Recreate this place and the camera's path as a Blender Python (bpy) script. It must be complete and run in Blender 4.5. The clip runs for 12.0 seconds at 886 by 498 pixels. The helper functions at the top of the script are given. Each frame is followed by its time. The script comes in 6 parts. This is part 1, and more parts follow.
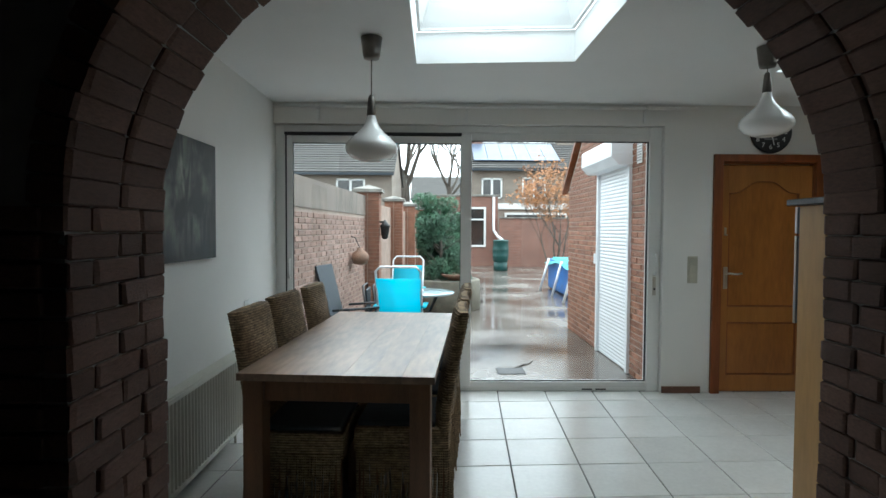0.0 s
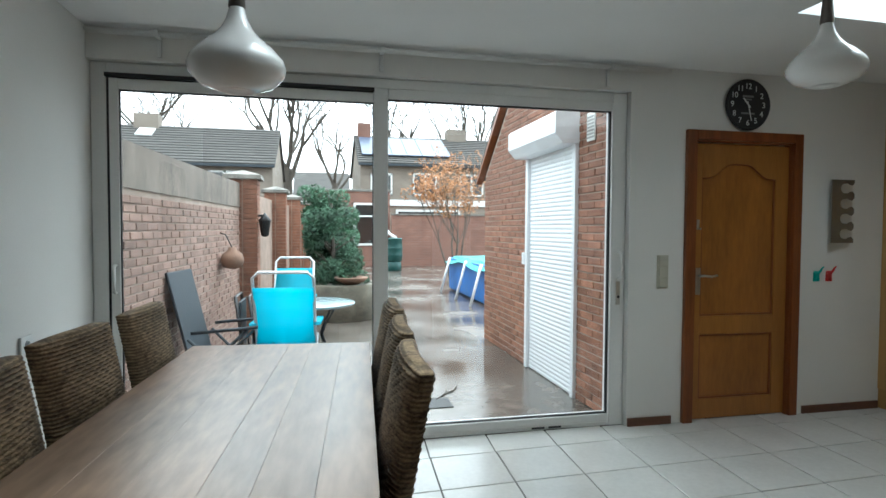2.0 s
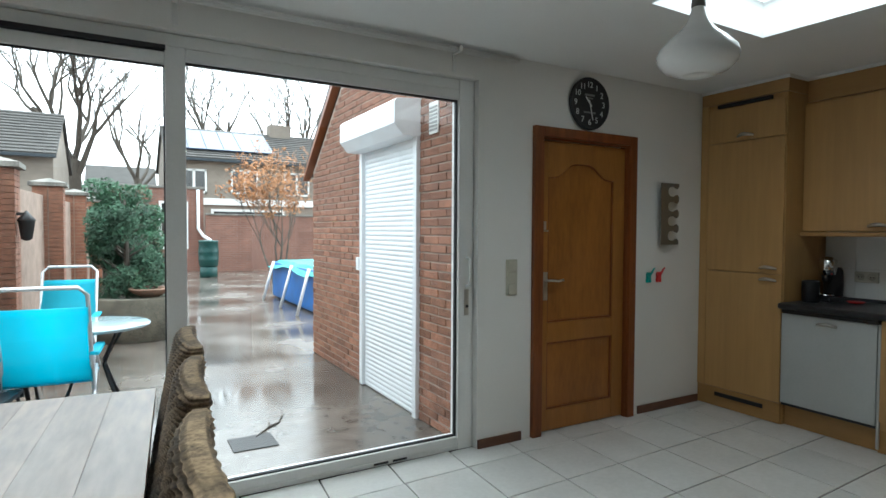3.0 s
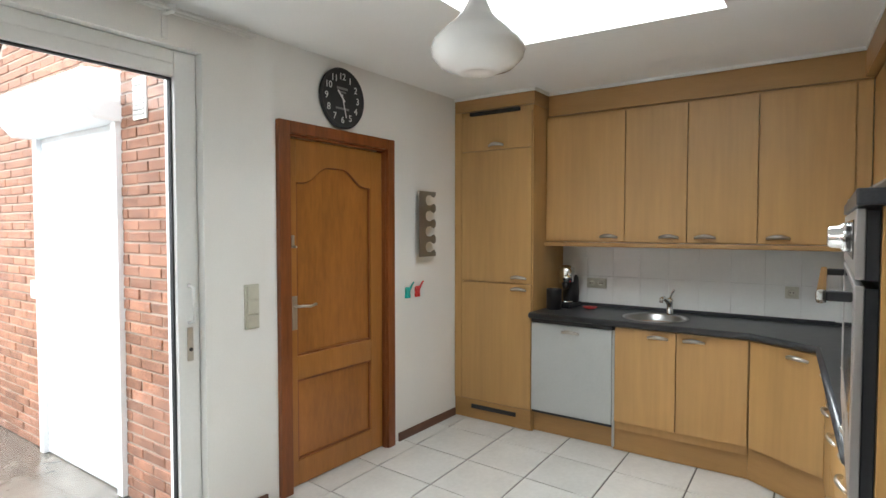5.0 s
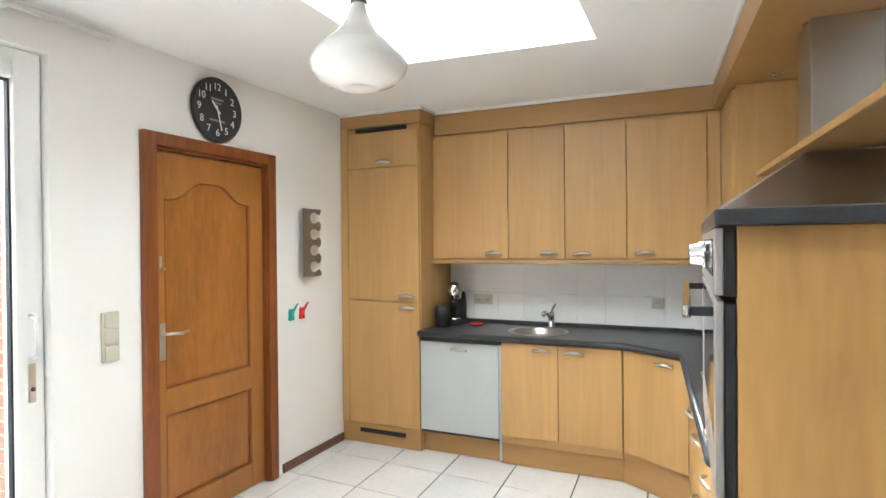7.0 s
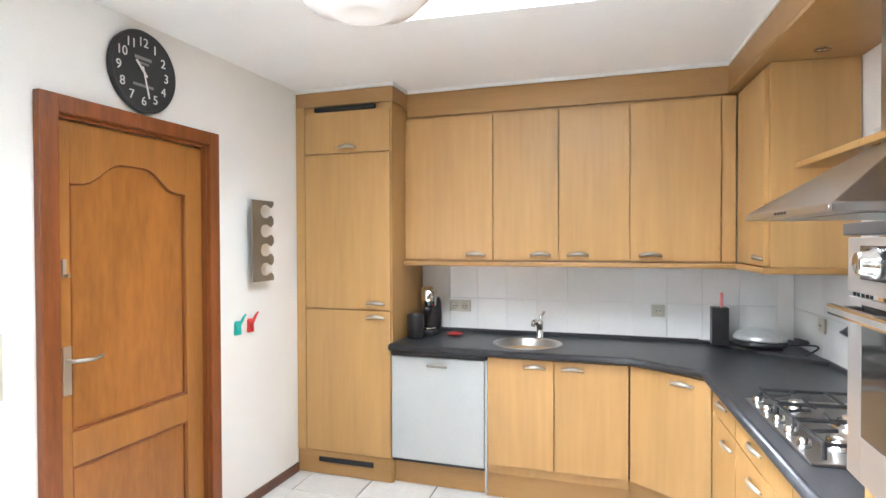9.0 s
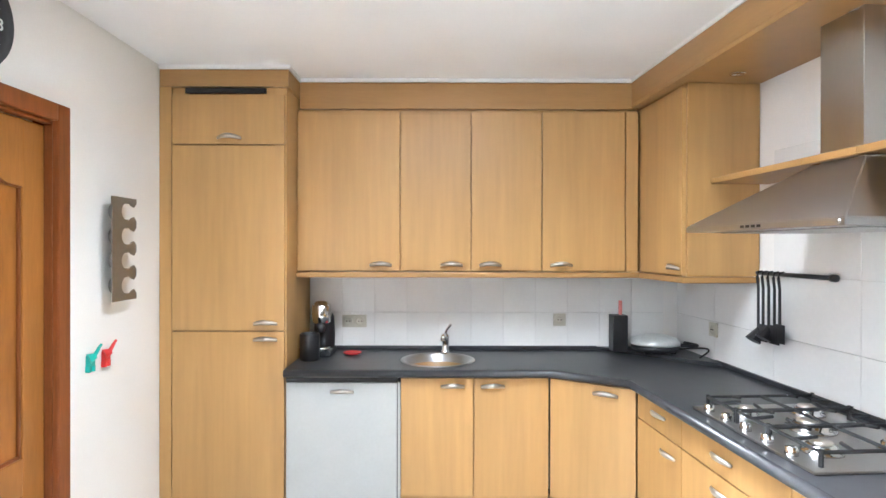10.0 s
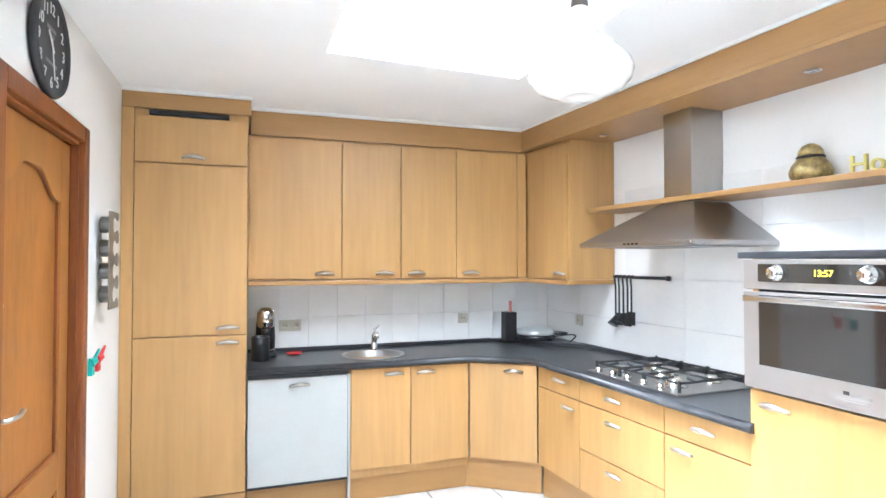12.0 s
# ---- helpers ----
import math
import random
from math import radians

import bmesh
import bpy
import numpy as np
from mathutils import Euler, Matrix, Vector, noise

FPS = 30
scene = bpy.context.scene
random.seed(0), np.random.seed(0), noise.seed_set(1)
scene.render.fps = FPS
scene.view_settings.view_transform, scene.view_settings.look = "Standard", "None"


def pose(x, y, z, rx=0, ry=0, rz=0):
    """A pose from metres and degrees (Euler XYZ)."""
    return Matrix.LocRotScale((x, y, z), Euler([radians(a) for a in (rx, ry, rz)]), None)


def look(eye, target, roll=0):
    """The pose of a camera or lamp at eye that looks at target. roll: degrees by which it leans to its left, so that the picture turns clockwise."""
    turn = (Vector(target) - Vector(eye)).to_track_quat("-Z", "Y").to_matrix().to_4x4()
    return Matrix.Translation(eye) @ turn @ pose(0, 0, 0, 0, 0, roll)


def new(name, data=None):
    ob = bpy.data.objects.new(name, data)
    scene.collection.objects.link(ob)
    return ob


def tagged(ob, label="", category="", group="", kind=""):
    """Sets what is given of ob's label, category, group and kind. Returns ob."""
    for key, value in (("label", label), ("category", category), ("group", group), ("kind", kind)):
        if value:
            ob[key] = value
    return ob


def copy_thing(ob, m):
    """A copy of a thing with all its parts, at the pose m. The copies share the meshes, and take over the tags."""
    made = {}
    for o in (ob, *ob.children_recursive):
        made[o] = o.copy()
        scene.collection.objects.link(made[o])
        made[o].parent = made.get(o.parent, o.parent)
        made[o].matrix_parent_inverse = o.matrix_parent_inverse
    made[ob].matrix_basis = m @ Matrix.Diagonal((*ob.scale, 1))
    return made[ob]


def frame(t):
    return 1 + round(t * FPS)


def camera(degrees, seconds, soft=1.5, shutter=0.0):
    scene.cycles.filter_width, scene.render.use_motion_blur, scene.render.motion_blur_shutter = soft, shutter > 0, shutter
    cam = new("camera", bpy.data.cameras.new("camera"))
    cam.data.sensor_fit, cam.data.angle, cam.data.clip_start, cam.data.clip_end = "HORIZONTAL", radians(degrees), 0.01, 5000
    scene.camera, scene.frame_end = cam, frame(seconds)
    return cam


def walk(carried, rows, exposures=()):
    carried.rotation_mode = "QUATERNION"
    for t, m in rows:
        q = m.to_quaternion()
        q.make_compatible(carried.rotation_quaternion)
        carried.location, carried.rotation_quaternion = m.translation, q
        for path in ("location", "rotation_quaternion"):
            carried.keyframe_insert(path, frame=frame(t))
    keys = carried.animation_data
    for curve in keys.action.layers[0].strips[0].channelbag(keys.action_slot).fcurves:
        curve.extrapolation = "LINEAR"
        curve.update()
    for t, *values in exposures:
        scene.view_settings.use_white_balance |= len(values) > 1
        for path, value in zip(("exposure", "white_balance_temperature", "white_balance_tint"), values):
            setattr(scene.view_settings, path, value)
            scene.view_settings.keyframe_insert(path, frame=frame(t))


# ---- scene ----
cam = camera(76.0, 12.0)
PATH = [
    (0, (0.42, 0.37, 1.398), (0.447, 2.369, 1.33), 0.3),
    (0.5, (0.35, 0.7, 1.354), (0.422, 2.697, 1.283), 0.2),
    (1, (0.276, 1.039, 1.339), (0.454, 3.029, 1.27), 0.3),
    (1.5, (0.286, 1.373, 1.345), (0.547, 3.355, 1.275), 0.3),
    (2, (0.305, 1.695, 1.356), (0.732, 3.647, 1.285), 0.3),
    (2.5, (0.31, 1.994, 1.356), (1.038, 3.855, 1.284), 0.3),
    (3, (0.448, 2.26, 1.361), (1.437, 3.997, 1.298), 0.3),
    (3.5, (0.581, 2.455, 1.413), (1.77, 4.062, 1.337), 0.2),
    (5.5, (0.864, 2.733, 1.474), (2.581, 3.758, 1.417), -0.1),
    (6, (0.88, 2.726, 1.481), (2.648, 3.661, 1.442), -0.2),
    (6.5, (0.873, 2.708, 1.485), (2.67, 3.585, 1.457), -0.3),
    (7, (0.877, 2.731, 1.477), (2.702, 3.549, 1.462), -0.5),
    (8.8, (1.256, 3.058, 1.51), (3.131, 3.755, 1.479), -0.2),
    (9, (1.298, 3.146, 1.496), (3.197, 3.772, 1.467), -0.2),
    (9.5, (1.403, 3.429, 1.498), (3.368, 3.803, 1.463), -0.2),
    (10, (1.508, 3.716, 1.509), (3.507, 3.71, 1.503), 0.1),
    (10.5, (1.48, 4.034, 1.489), (3.439, 3.632, 1.516), 0.2),
    (11, (1.277, 4.227, 1.492), (3.181, 3.617, 1.528), 0.2),
    (11.5, (1.093, 4.379, 1.497), (2.99, 3.749, 1.54), 0.1),
    (12, (0.973, 4.52, 1.495), (2.866, 3.876, 1.537), -0.0),
]
EXPOSURES = [(0, 2.25, 5700, -3), (2.5, 2.35, 5700, -3), (3.0, 2.3, 5750, -2), (3.5, 2.45, 5800, 0), (5.5, 4.05, 6200, 5), (6.5, 4.35, 6150, 5), (7.2, 4.6, 6050, 5),
             (9.0, 4.95, 5850, 8), (10.0, 5.0, 5750, 8), (11.0, 5.15, 5500, 7), (12.0, 5.2, 5500, 7)]
walk(cam, [(t, look(eye, target, roll)) for t, eye, target, roll in PATH],
     exposures=EXPOSURES)


# ---- world, sun, large lights ----
world = bpy.data.worlds.new("overcast")
scene.world = world
world.use_nodes = True
wn, wl = world.node_tree.nodes, world.node_tree.links
sky = wn.new("ShaderNodeTexSky")
sky.sky_type, sky.sun_disc = "NISHITA", False
sky.sun_elevation, sky.sun_rotation = radians(70), radians(30)
sky.dust_density, sky.ozone_density = 3.0, 1.0
grey = wn.new("ShaderNodeHueSaturation")
grey.inputs["Saturation"].default_value = 0.05
bg = wn["Background"]
bg.inputs["Strength"].default_value = 0.15
wl.new(sky.outputs[0], grey.inputs["Color"])
wl.new(grey.outputs[0], bg.inputs["Color"])

sun = new("sun", bpy.data.lights.new("sun", "SUN"))
sun.data.energy, sun.data.angle, sun.data.color = 0.6, radians(160), (1.0, 0.99, 0.98)
sun.matrix_world = look((2.5, 7.5, 12), (0.5, 4, 0))


def sky_panel(name, x, y, z, w, d, power):
    """Daylight that falls through a roof dome."""
    la = bpy.data.lights.new(name, "AREA")
    la.shape, la.size, la.size_y, la.energy, la.color = "RECTANGLE", w, d, power, (0.95, 0.98, 1.0)
    ob = new(name, la)
    ob.matrix_world = pose(x, y, z)
    return ob


sky_panel("dome_daylight", 0.80, 3.51, 3.0, 0.8, 0.8, 0.8)
sky_panel("dome_daylight", 3.18, 3.67, 3.0, 0.8, 0.8, 1.5)


# ---- materials ----
def mat(name, color, rough=0.6, metal=0.0, var=0.12, scale=6.0, bump=0.0, fine=60.0, stretch=(1, 1, 1), rand=0.0,
        color2=None, coat=0.0, trans=0.0, spec=0.5, rough_to=None):
    """A surface with variation at two scales; rand varies it from piece to piece."""
    m = bpy.data.materials.new(name)
    m.use_nodes = True
    nt = m.node_tree
    N, L = nt.nodes, nt.links
    p = N["Principled BSDF"]
    p.inputs["Roughness"].default_value, p.inputs["Metallic"].default_value = rough, metal
    p.inputs["Coat Weight"].default_value = coat
    p.inputs["Transmission Weight"].default_value = trans
    p.inputs["Specular IOR Level"].default_value = spec
    tc, mp = N.new("ShaderNodeTexCoord"), N.new("ShaderNodeMapping")
    mp.inputs["Scale"].default_value = stretch
    L.new(tc.outputs["Object"], mp.inputs["Vector"])
    info = N.new("ShaderNodeObjectInfo")
    off = N.new("ShaderNodeVectorMath")
    off.operation = "MULTIPLY_ADD"
    L.new(info.outputs["Random"], off.inputs[0])
    off.inputs[1].default_value = (37.0, 21.0, 53.0)
    L.new(mp.outputs[0], off.inputs[2])
    n1, n2 = N.new("ShaderNodeTexNoise"), N.new("ShaderNodeTexNoise")
    n1.inputs["Scale"].default_value, n2.inputs["Scale"].default_value = scale, fine
    n1.inputs["Detail"].default_value, n2.inputs["Detail"].default_value = 4.0, 5.0
    L.new(off.outputs[0], n1.inputs["Vector"])
    L.new(off.outputs[0], n2.inputs["Vector"])
    mixn = N.new("ShaderNodeMix")
    mixn.data_type = "FLOAT"
    mixn.inputs["Factor"].default_value = 0.4
    L.new(n1.outputs["Fac"], mixn.inputs["A"])
    L.new(n2.outputs["Fac"], mixn.inputs["B"])
    ramp = N.new("ShaderNodeValToRGB")
    c = color
    a = tuple(max(0.0, v * (1 - 1.6 * var)) for v in c)
    b = color2 or tuple(min(1.0, v * (1 + 1.6 * var)) for v in c)
    ramp.color_ramp.elements[0].position, ramp.color_ramp.elements[1].position = 0.3, 0.7
    ramp.color_ramp.elements[0].color, ramp.color_ramp.elements[1].color = (*a, 1), (*b, 1)
    L.new(mixn.outputs[0], ramp.inputs["Fac"])
    out = ramp.outputs["Color"]
    if rand:
        hs = N.new("ShaderNodeHueSaturation")
        mr = N.new("ShaderNodeMapRange")
        mr.inputs["To Min"].default_value, mr.inputs["To Max"].default_value = 1 - rand, 1 + rand
        L.new(info.outputs["Random"], mr.inputs["Value"])
        L.new(mr.outputs[0], hs.inputs["Value"])
        L.new(out, hs.inputs["Color"])
        out = hs.outputs["Color"]
    L.new(out, p.inputs["Base Color"])
    rr = N.new("ShaderNodeMapRange")
    rr.inputs["To Min"].default_value, rr.inputs["To Max"].default_value = max(0.02, rough * 0.85), min(1.0, rough * 1.15)
    if rough_to:
        rr.inputs["To Min"].default_value, rr.inputs["To Max"].default_value = rough_to
    L.new(n1.outputs["Fac"], rr.inputs["Value"])
    L.new(rr.outputs[0], p.inputs["Roughness"])
    if bump:
        bp = N.new("ShaderNodeBump")
        bp.inputs["Strength"].default_value, bp.inputs["Distance"].default_value = min(1.0, bump), 0.004
        L.new(mixn.outputs[0], bp.inputs["Height"])
        L.new(bp.outputs[0], p.inputs["Normal"])
    return m


def glass_mat(name, tint=(1, 1, 1), rough=0.0):
    m = bpy.data.materials.new(name)
    m.use_nodes = True
    p = m.node_tree.nodes["Principled BSDF"]
    p.inputs["Base Color"].default_value = (*tint, 1)
    p.inputs["Transmission Weight"].default_value, p.inputs["Roughness"].default_value = 1.0, rough
    p.inputs["IOR"].default_value = 1.45
    return m


def glow_mat(name, color, strength):
    m = bpy.data.materials.new(name)
    m.use_nodes = True
    p = m.node_tree.nodes["Principled BSDF"]
    p.inputs["Base Color"].default_value = (*color, 1)
    p.inputs["Emission Color"].default_value, p.inputs["Emission Strength"].default_value = (*color, 1), strength
    return m


def brick_wall_mat(name, c1, c2, mortar, scale=1.0):
    """Brickwork too far off for single bricks."""
    m = mat(name, c1, 0.9, bump=0.4)
    N, L = m.node_tree.nodes, m.node_tree.links
    p = N["Principled BSDF"]
    tc = N.new("ShaderNodeTexCoord")
    br = N.new("ShaderNodeTexBrick")
    br.inputs["Color1"].default_value, br.inputs["Color2"].default_value, br.inputs["Mortar"].default_value = (*c1, 1), (*c2, 1), (*mortar, 1)
    br.inputs["Scale"].default_value = 1.0
    br.inputs["Brick Width"].default_value, br.inputs["Row Height"].default_value = 0.22 * scale, 0.063 * scale
    br.inputs["Mortar Size"].default_value = 0.006
    sp, ad, cb = N.new("ShaderNodeSeparateXYZ"), N.new("ShaderNodeMath"), N.new("ShaderNodeCombineXYZ")
    L.new(tc.outputs["Object"], sp.inputs[0])
    L.new(sp.outputs["X"], ad.inputs[0])
    L.new(sp.outputs["Y"], ad.inputs[1])
    L.new(ad.outputs[0], cb.inputs["X"])
    L.new(sp.outputs["Z"], cb.inputs["Y"])
    L.new(cb.outputs[0], br.inputs["Vector"])
    mx = N.new("ShaderNodeMix")
    mx.data_type, mx.blend_type = "RGBA", "MULTIPLY"
    mx.inputs["Factor"].default_value = 0.5
    nz = N.new("ShaderNodeTexNoise")
    nz.inputs["Scale"].default_value = 1.3
    L.new(tc.outputs["Object"], nz.inputs["Vector"])
    L.new(br.outputs["Color"], mx.inputs["A"])
    L.new(nz.outputs["Fac"], mx.inputs["B"])
    L.new(mx.outputs["Result"], p.inputs["Base Color"])
    return m


PAINT = mat("white_wall_paint", (0.78, 0.77, 0.74), 0.75, var=0.03, scale=1.5, bump=0.12, fine=140)
CEIL = mat("ceiling_paint", (0.82, 0.82, 0.81), 0.85, var=0.02, scale=2, bump=0.08, fine=120)
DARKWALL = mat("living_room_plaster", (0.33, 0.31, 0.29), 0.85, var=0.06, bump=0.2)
TILE = mat("floor_tile", (0.66, 0.65, 0.62), 0.22, var=0.06, scale=3, fine=40, rand=0.04, bump=0.03, spec=0.45)
GROUT = mat("grout", (0.13, 0.12, 0.11), 0.9, var=0.15)
WTILE = mat("white_glazed_tile", (0.78, 0.78, 0.76), 0.16, var=0.02, rand=0.02)
WGROUT = mat("pale_grout", (0.62, 0.62, 0.6), 0.85)
PVC = mat("white_plastic_frame", (0.76, 0.76, 0.74), 0.35, var=0.03, scale=2)
GASKET = mat("black_gasket", (0.02, 0.02, 0.022), 0.6)
GLASS = glass_mat("clear_glass")
ALU = mat("grey_track", (0.35, 0.35, 0.34), 0.4, 0.6)
DOORWOOD = mat("mahogany_stained_door", (0.33, 0.135, 0.028), 0.36, var=0.13, scale=2, fine=22, stretch=(5, 5, 0.45), bump=0.06, coat=0.15)
DOORPANEL = mat("mahogany_panel", (0.30, 0.113, 0.021), 0.34, var=0.2, scale=1.6, fine=14, stretch=(3.2, 3.2, 0.7), bump=0.05, coat=0.15)
DOORFRAME = mat("dark_mahogany_frame", (0.20, 0.058, 0.014), 0.38, var=0.2, scale=4, fine=30, stretch=(6, 6, 0.5), bump=0.06)
BASEB = mat("brown_skirting", (0.13, 0.055, 0.03), 0.45, var=0.2, stretch=(1, 1, 4))
BEECH = mat("beech_veneer", (0.465, 0.272, 0.098), 0.38, var=0.085, scale=1.5, fine=8, stretch=(4.5, 4.5, 0.35), bump=0.02, rand=0.05)
BEECHH = mat("beech_veneer_lengthwise", (0.37, 0.205, 0.07), 0.38, var=0.055, scale=3, fine=26, stretch=(0.6, 0.6, 6), bump=0.02)
BEECHSIDE = mat("beech_side_panel", (0.43, 0.24, 0.078), 0.4, var=0.13, scale=1.6, fine=12, stretch=(5, 5, 0.7), bump=0.03)
COUNTER = mat("charcoal_worktop", (0.035, 0.036, 0.04), 0.33, var=0.25, scale=20, fine=200)
STEEL = mat("brushed_steel", (0.45, 0.445, 0.44), 0.32, 1.0, var=0.03, scale=3, fine=60, stretch=(0.5, 0.5, 8), bump=0.01)
STEELH = mat("brushed_oven_steel", (0.52, 0.50, 0.49), 0.36, 0.9, var=0.02, scale=3, fine=60, stretch=(0.5, 6, 8), bump=0.005)
RACKSTEEL = mat("dull_rack_metal", (0.30, 0.295, 0.28), 0.4, 0.9, var=0.06)
STEELV = mat("brushed_steel_upright", (0.46, 0.44, 0.41), 0.3, 1.0, var=0.025, scale=3, fine=60, stretch=(6, 6, 0.5), bump=0.0)
CHROME = mat("chrome", (0.72, 0.72, 0.71), 0.12, 1.0, var=0.02)
NICKEL = mat("satin_nickel", (0.56, 0.53, 0.48), 0.42, 1.0, var=0.04)
BLACK = mat("black_plastic", (0.018, 0.018, 0.02), 0.35, var=0.2)
IRON = mat("cast_iron", (0.015, 0.015, 0.016), 0.55, var=0.2, bump=0.2)
DARKGLASS = mat("dark_oven_glass", (0.02, 0.018, 0.016), 0.05, var=0.05, spec=1.0)
WHITEPL = mat("white_appliance", (0.44, 0.455, 0.445), 0.35, var=0.03)
CREAM = mat("cream_switch_plastic", (0.53, 0.51, 0.42), 0.4, var=0.04)
TABLE = mat("oiled_table_wood", (0.28, 0.185, 0.125), 0.30, var=0.36, scale=1.6, fine=9, stretch=(4, 0.8, 4), bump=0.10, rand=0.14)
TABLELEG = mat("table_leg_wood", (0.16, 0.075, 0.032), 0.5, var=0.25, scale=3, stretch=(6, 6, 0.6), bump=0.1)
WICKER = mat("woven_seagrass", (0.27, 0.16, 0.08), 0.85, var=0.45, scale=30, fine=120, stretch=(1, 1, 2), bump=0.6, color2=(0.56, 0.40, 0.23))
kn, kl = WICKER.node_tree.nodes, WICKER.node_tree.links
rope, place, shade, lift = kn.new("ShaderNodeTexWave"), kn.new("ShaderNodeTexCoord"), kn.new("ShaderNodeMix"), kn.new("ShaderNodeBump")
rope.bands_direction = "Z"
rope.inputs["Scale"].default_value, rope.inputs["Distortion"].default_value, rope.inputs["Detail Scale"].default_value = 26.0, 0.25, 3.0
kl.new(place.outputs["Object"], rope.inputs["Vector"])
shade.data_type, shade.blend_type = "RGBA", "MULTIPLY"
shade.inputs["Factor"].default_value = 0.5
old = kn["Principled BSDF"].inputs["Base Color"].links[0].from_socket
kl.new(old, shade.inputs["A"])
kl.new(rope.outputs["Color"], shade.inputs["B"])
kl.new(shade.outputs["Result"], kn["Principled BSDF"].inputs["Base Color"])
lift.inputs["Strength"].default_value, lift.inputs["Distance"].default_value = 0.8, 0.004
kl.new(rope.outputs["Fac"], lift.inputs["Height"])
kl.new(lift.outputs[0], kn["Principled BSDF"].inputs["Normal"])
RADIATOR = mat("radiator_enamel", (0.72, 0.70, 0.62), 0.4, var=0.03)
OPAL = mat("opal_glass_shade", (0.84, 0.83, 0.81), 0.18, var=0.015, coat=0.5)
CUP = mat("dark_bronze_cup", (0.16, 0.145, 0.13), 0.35, 0.8, var=0.1)
RBRICK = mat("red_brick", (0.26, 0.122, 0.076), 0.85, var=0.3, scale=9, fine=70, bump=0.5, rand=0.25)
PBRICK = mat("weathered_pink_brick", (0.27, 0.175, 0.14), 0.9, var=0.25, scale=7, fine=60, bump=0.5, rand=0.2)
ABRICK = mat("dark_arch_brick", (0.13, 0.07, 0.05), 0.9, var=0.25, scale=9, fine=60, bump=0.7, rand=0.25)
MORTAR = mat("mortar", (0.34, 0.27, 0.22), 0.95, var=0.15, bump=0.4)
CONCRETE = mat("weathered_concrete", (0.20, 0.187, 0.165), 0.9, var=0.4, scale=4, stretch=(1, 1, 0.4), bump=0.4)
PAVING = mat("wet_paving", (0.10, 0.086, 0.073), 0.2, var=0.45, scale=0.9, fine=9, bump=0.08, spec=0.6, rough_to=(-0.12, 0.50))
FARBRICK = brick_wall_mat("far_red_brick", (0.33, 0.15, 0.105), (0.26, 0.115, 0.082), (0.32, 0.26, 0.22))
BUFF = brick_wall_mat("far_buff_brick", (0.36, 0.305, 0.25), (0.33, 0.28, 0.23), (0.32, 0.27, 0.23))
ROOF = mat("roof_tiles", (0.075, 0.07, 0.065), 0.85, var=0.3, scale=3, fine=30)
SOLAR = mat("solar_panel", (0.05, 0.075, 0.13), 0.3, var=0.2, spec=0.4)
SLATW = mat("white_shutter", (0.80, 0.82, 0.84), 0.4, var=0.03)
BARK = mat("bark", (0.09, 0.075, 0.06), 0.95, var=0.3, bump=0.6)
CONIFER = mat("conifer_green", (0.035, 0.085, 0.045), 0.8, var=0.5, scale=6)
IVY = mat("ivy_green", (0.04, 0.105, 0.05), 0.6, var=0.5, scale=5)
RUST = mat("autumn_leaf", (0.33, 0.145, 0.05), 0.75, var=0.4, scale=5)
TURQ = mat("turquoise_fabric", (0.10, 0.60, 0.73), 0.7, var=0.06, bump=0.1)
tn, tl = TURQ.node_tree.nodes, TURQ.node_tree.links
thin, both = tn.new("ShaderNodeBsdfTranslucent"), tn.new("ShaderNodeMixShader")
thin.inputs["Color"].default_value = (0.20, 0.70, 0.82, 1)
both.inputs["Fac"].default_value = 0.7
tl.new(tn["Principled BSDF"].outputs[0], both.inputs[1])
tl.new(thin.outputs[0], both.inputs[2])
tl.new(both.outputs[0], tn["Material Output"].inputs["Surface"])
WHITEM = mat("white_metal_tube", (0.75, 0.76, 0.78), 0.35, var=0.04)
DKFAB = mat("dark_grey_textilene", (0.035, 0.045, 0.055), 0.7, var=0.2)
BARRELG = mat("green_water_butt", (0.01, 0.062, 0.055), 0.45, var=0.2)
POOLB = mat("blue_pool_liner", (0.02, 0.15, 0.48), 0.45, var=0.2, scale=4)
POOLC = mat("teal_pool_cover", (0.03, 0.33, 0.34), 0.5, var=0.25)
TERRA = mat("terracotta", (0.22, 0.13, 0.088), 0.8, var=0.2)
BRASS = mat("old_gold", (0.42, 0.33, 0.14), 0.45, 0.7, var=0.3, scale=30)
RED = mat("red_plastic", (0.62, 0.03, 0.03), 0.4)
TEALP = mat("teal_plastic", (0.02, 0.42, 0.36), 0.4)
CLOCKF = mat("clock_black", (0.02, 0.02, 0.022), 0.5, var=0.2)
CLOCKW = mat("clock_white", (0.7, 0.7, 0.68), 0.6)
YELLOWG = glow_mat("oven_display_digits", (1.0, 0.75, 0.05), 0.06)


# ---- mesh helpers ----
def finish(name, bm, material, parent=None, local=False, smooth=False):
    me = bpy.data.meshes.new(name)
    bmesh.ops.recalc_face_normals(bm, faces=bm.faces)
    if parent is not None and not local:
        bmesh.ops.translate(bm, vec=-parent.location, verts=bm.verts)
    if smooth:
        for f in bm.faces:
            f.smooth = True
    bm.to_mesh(me)
    bm.free()
    me.materials.append(material)
    ob = new(name, me)
    ob.parent = parent
    return ob


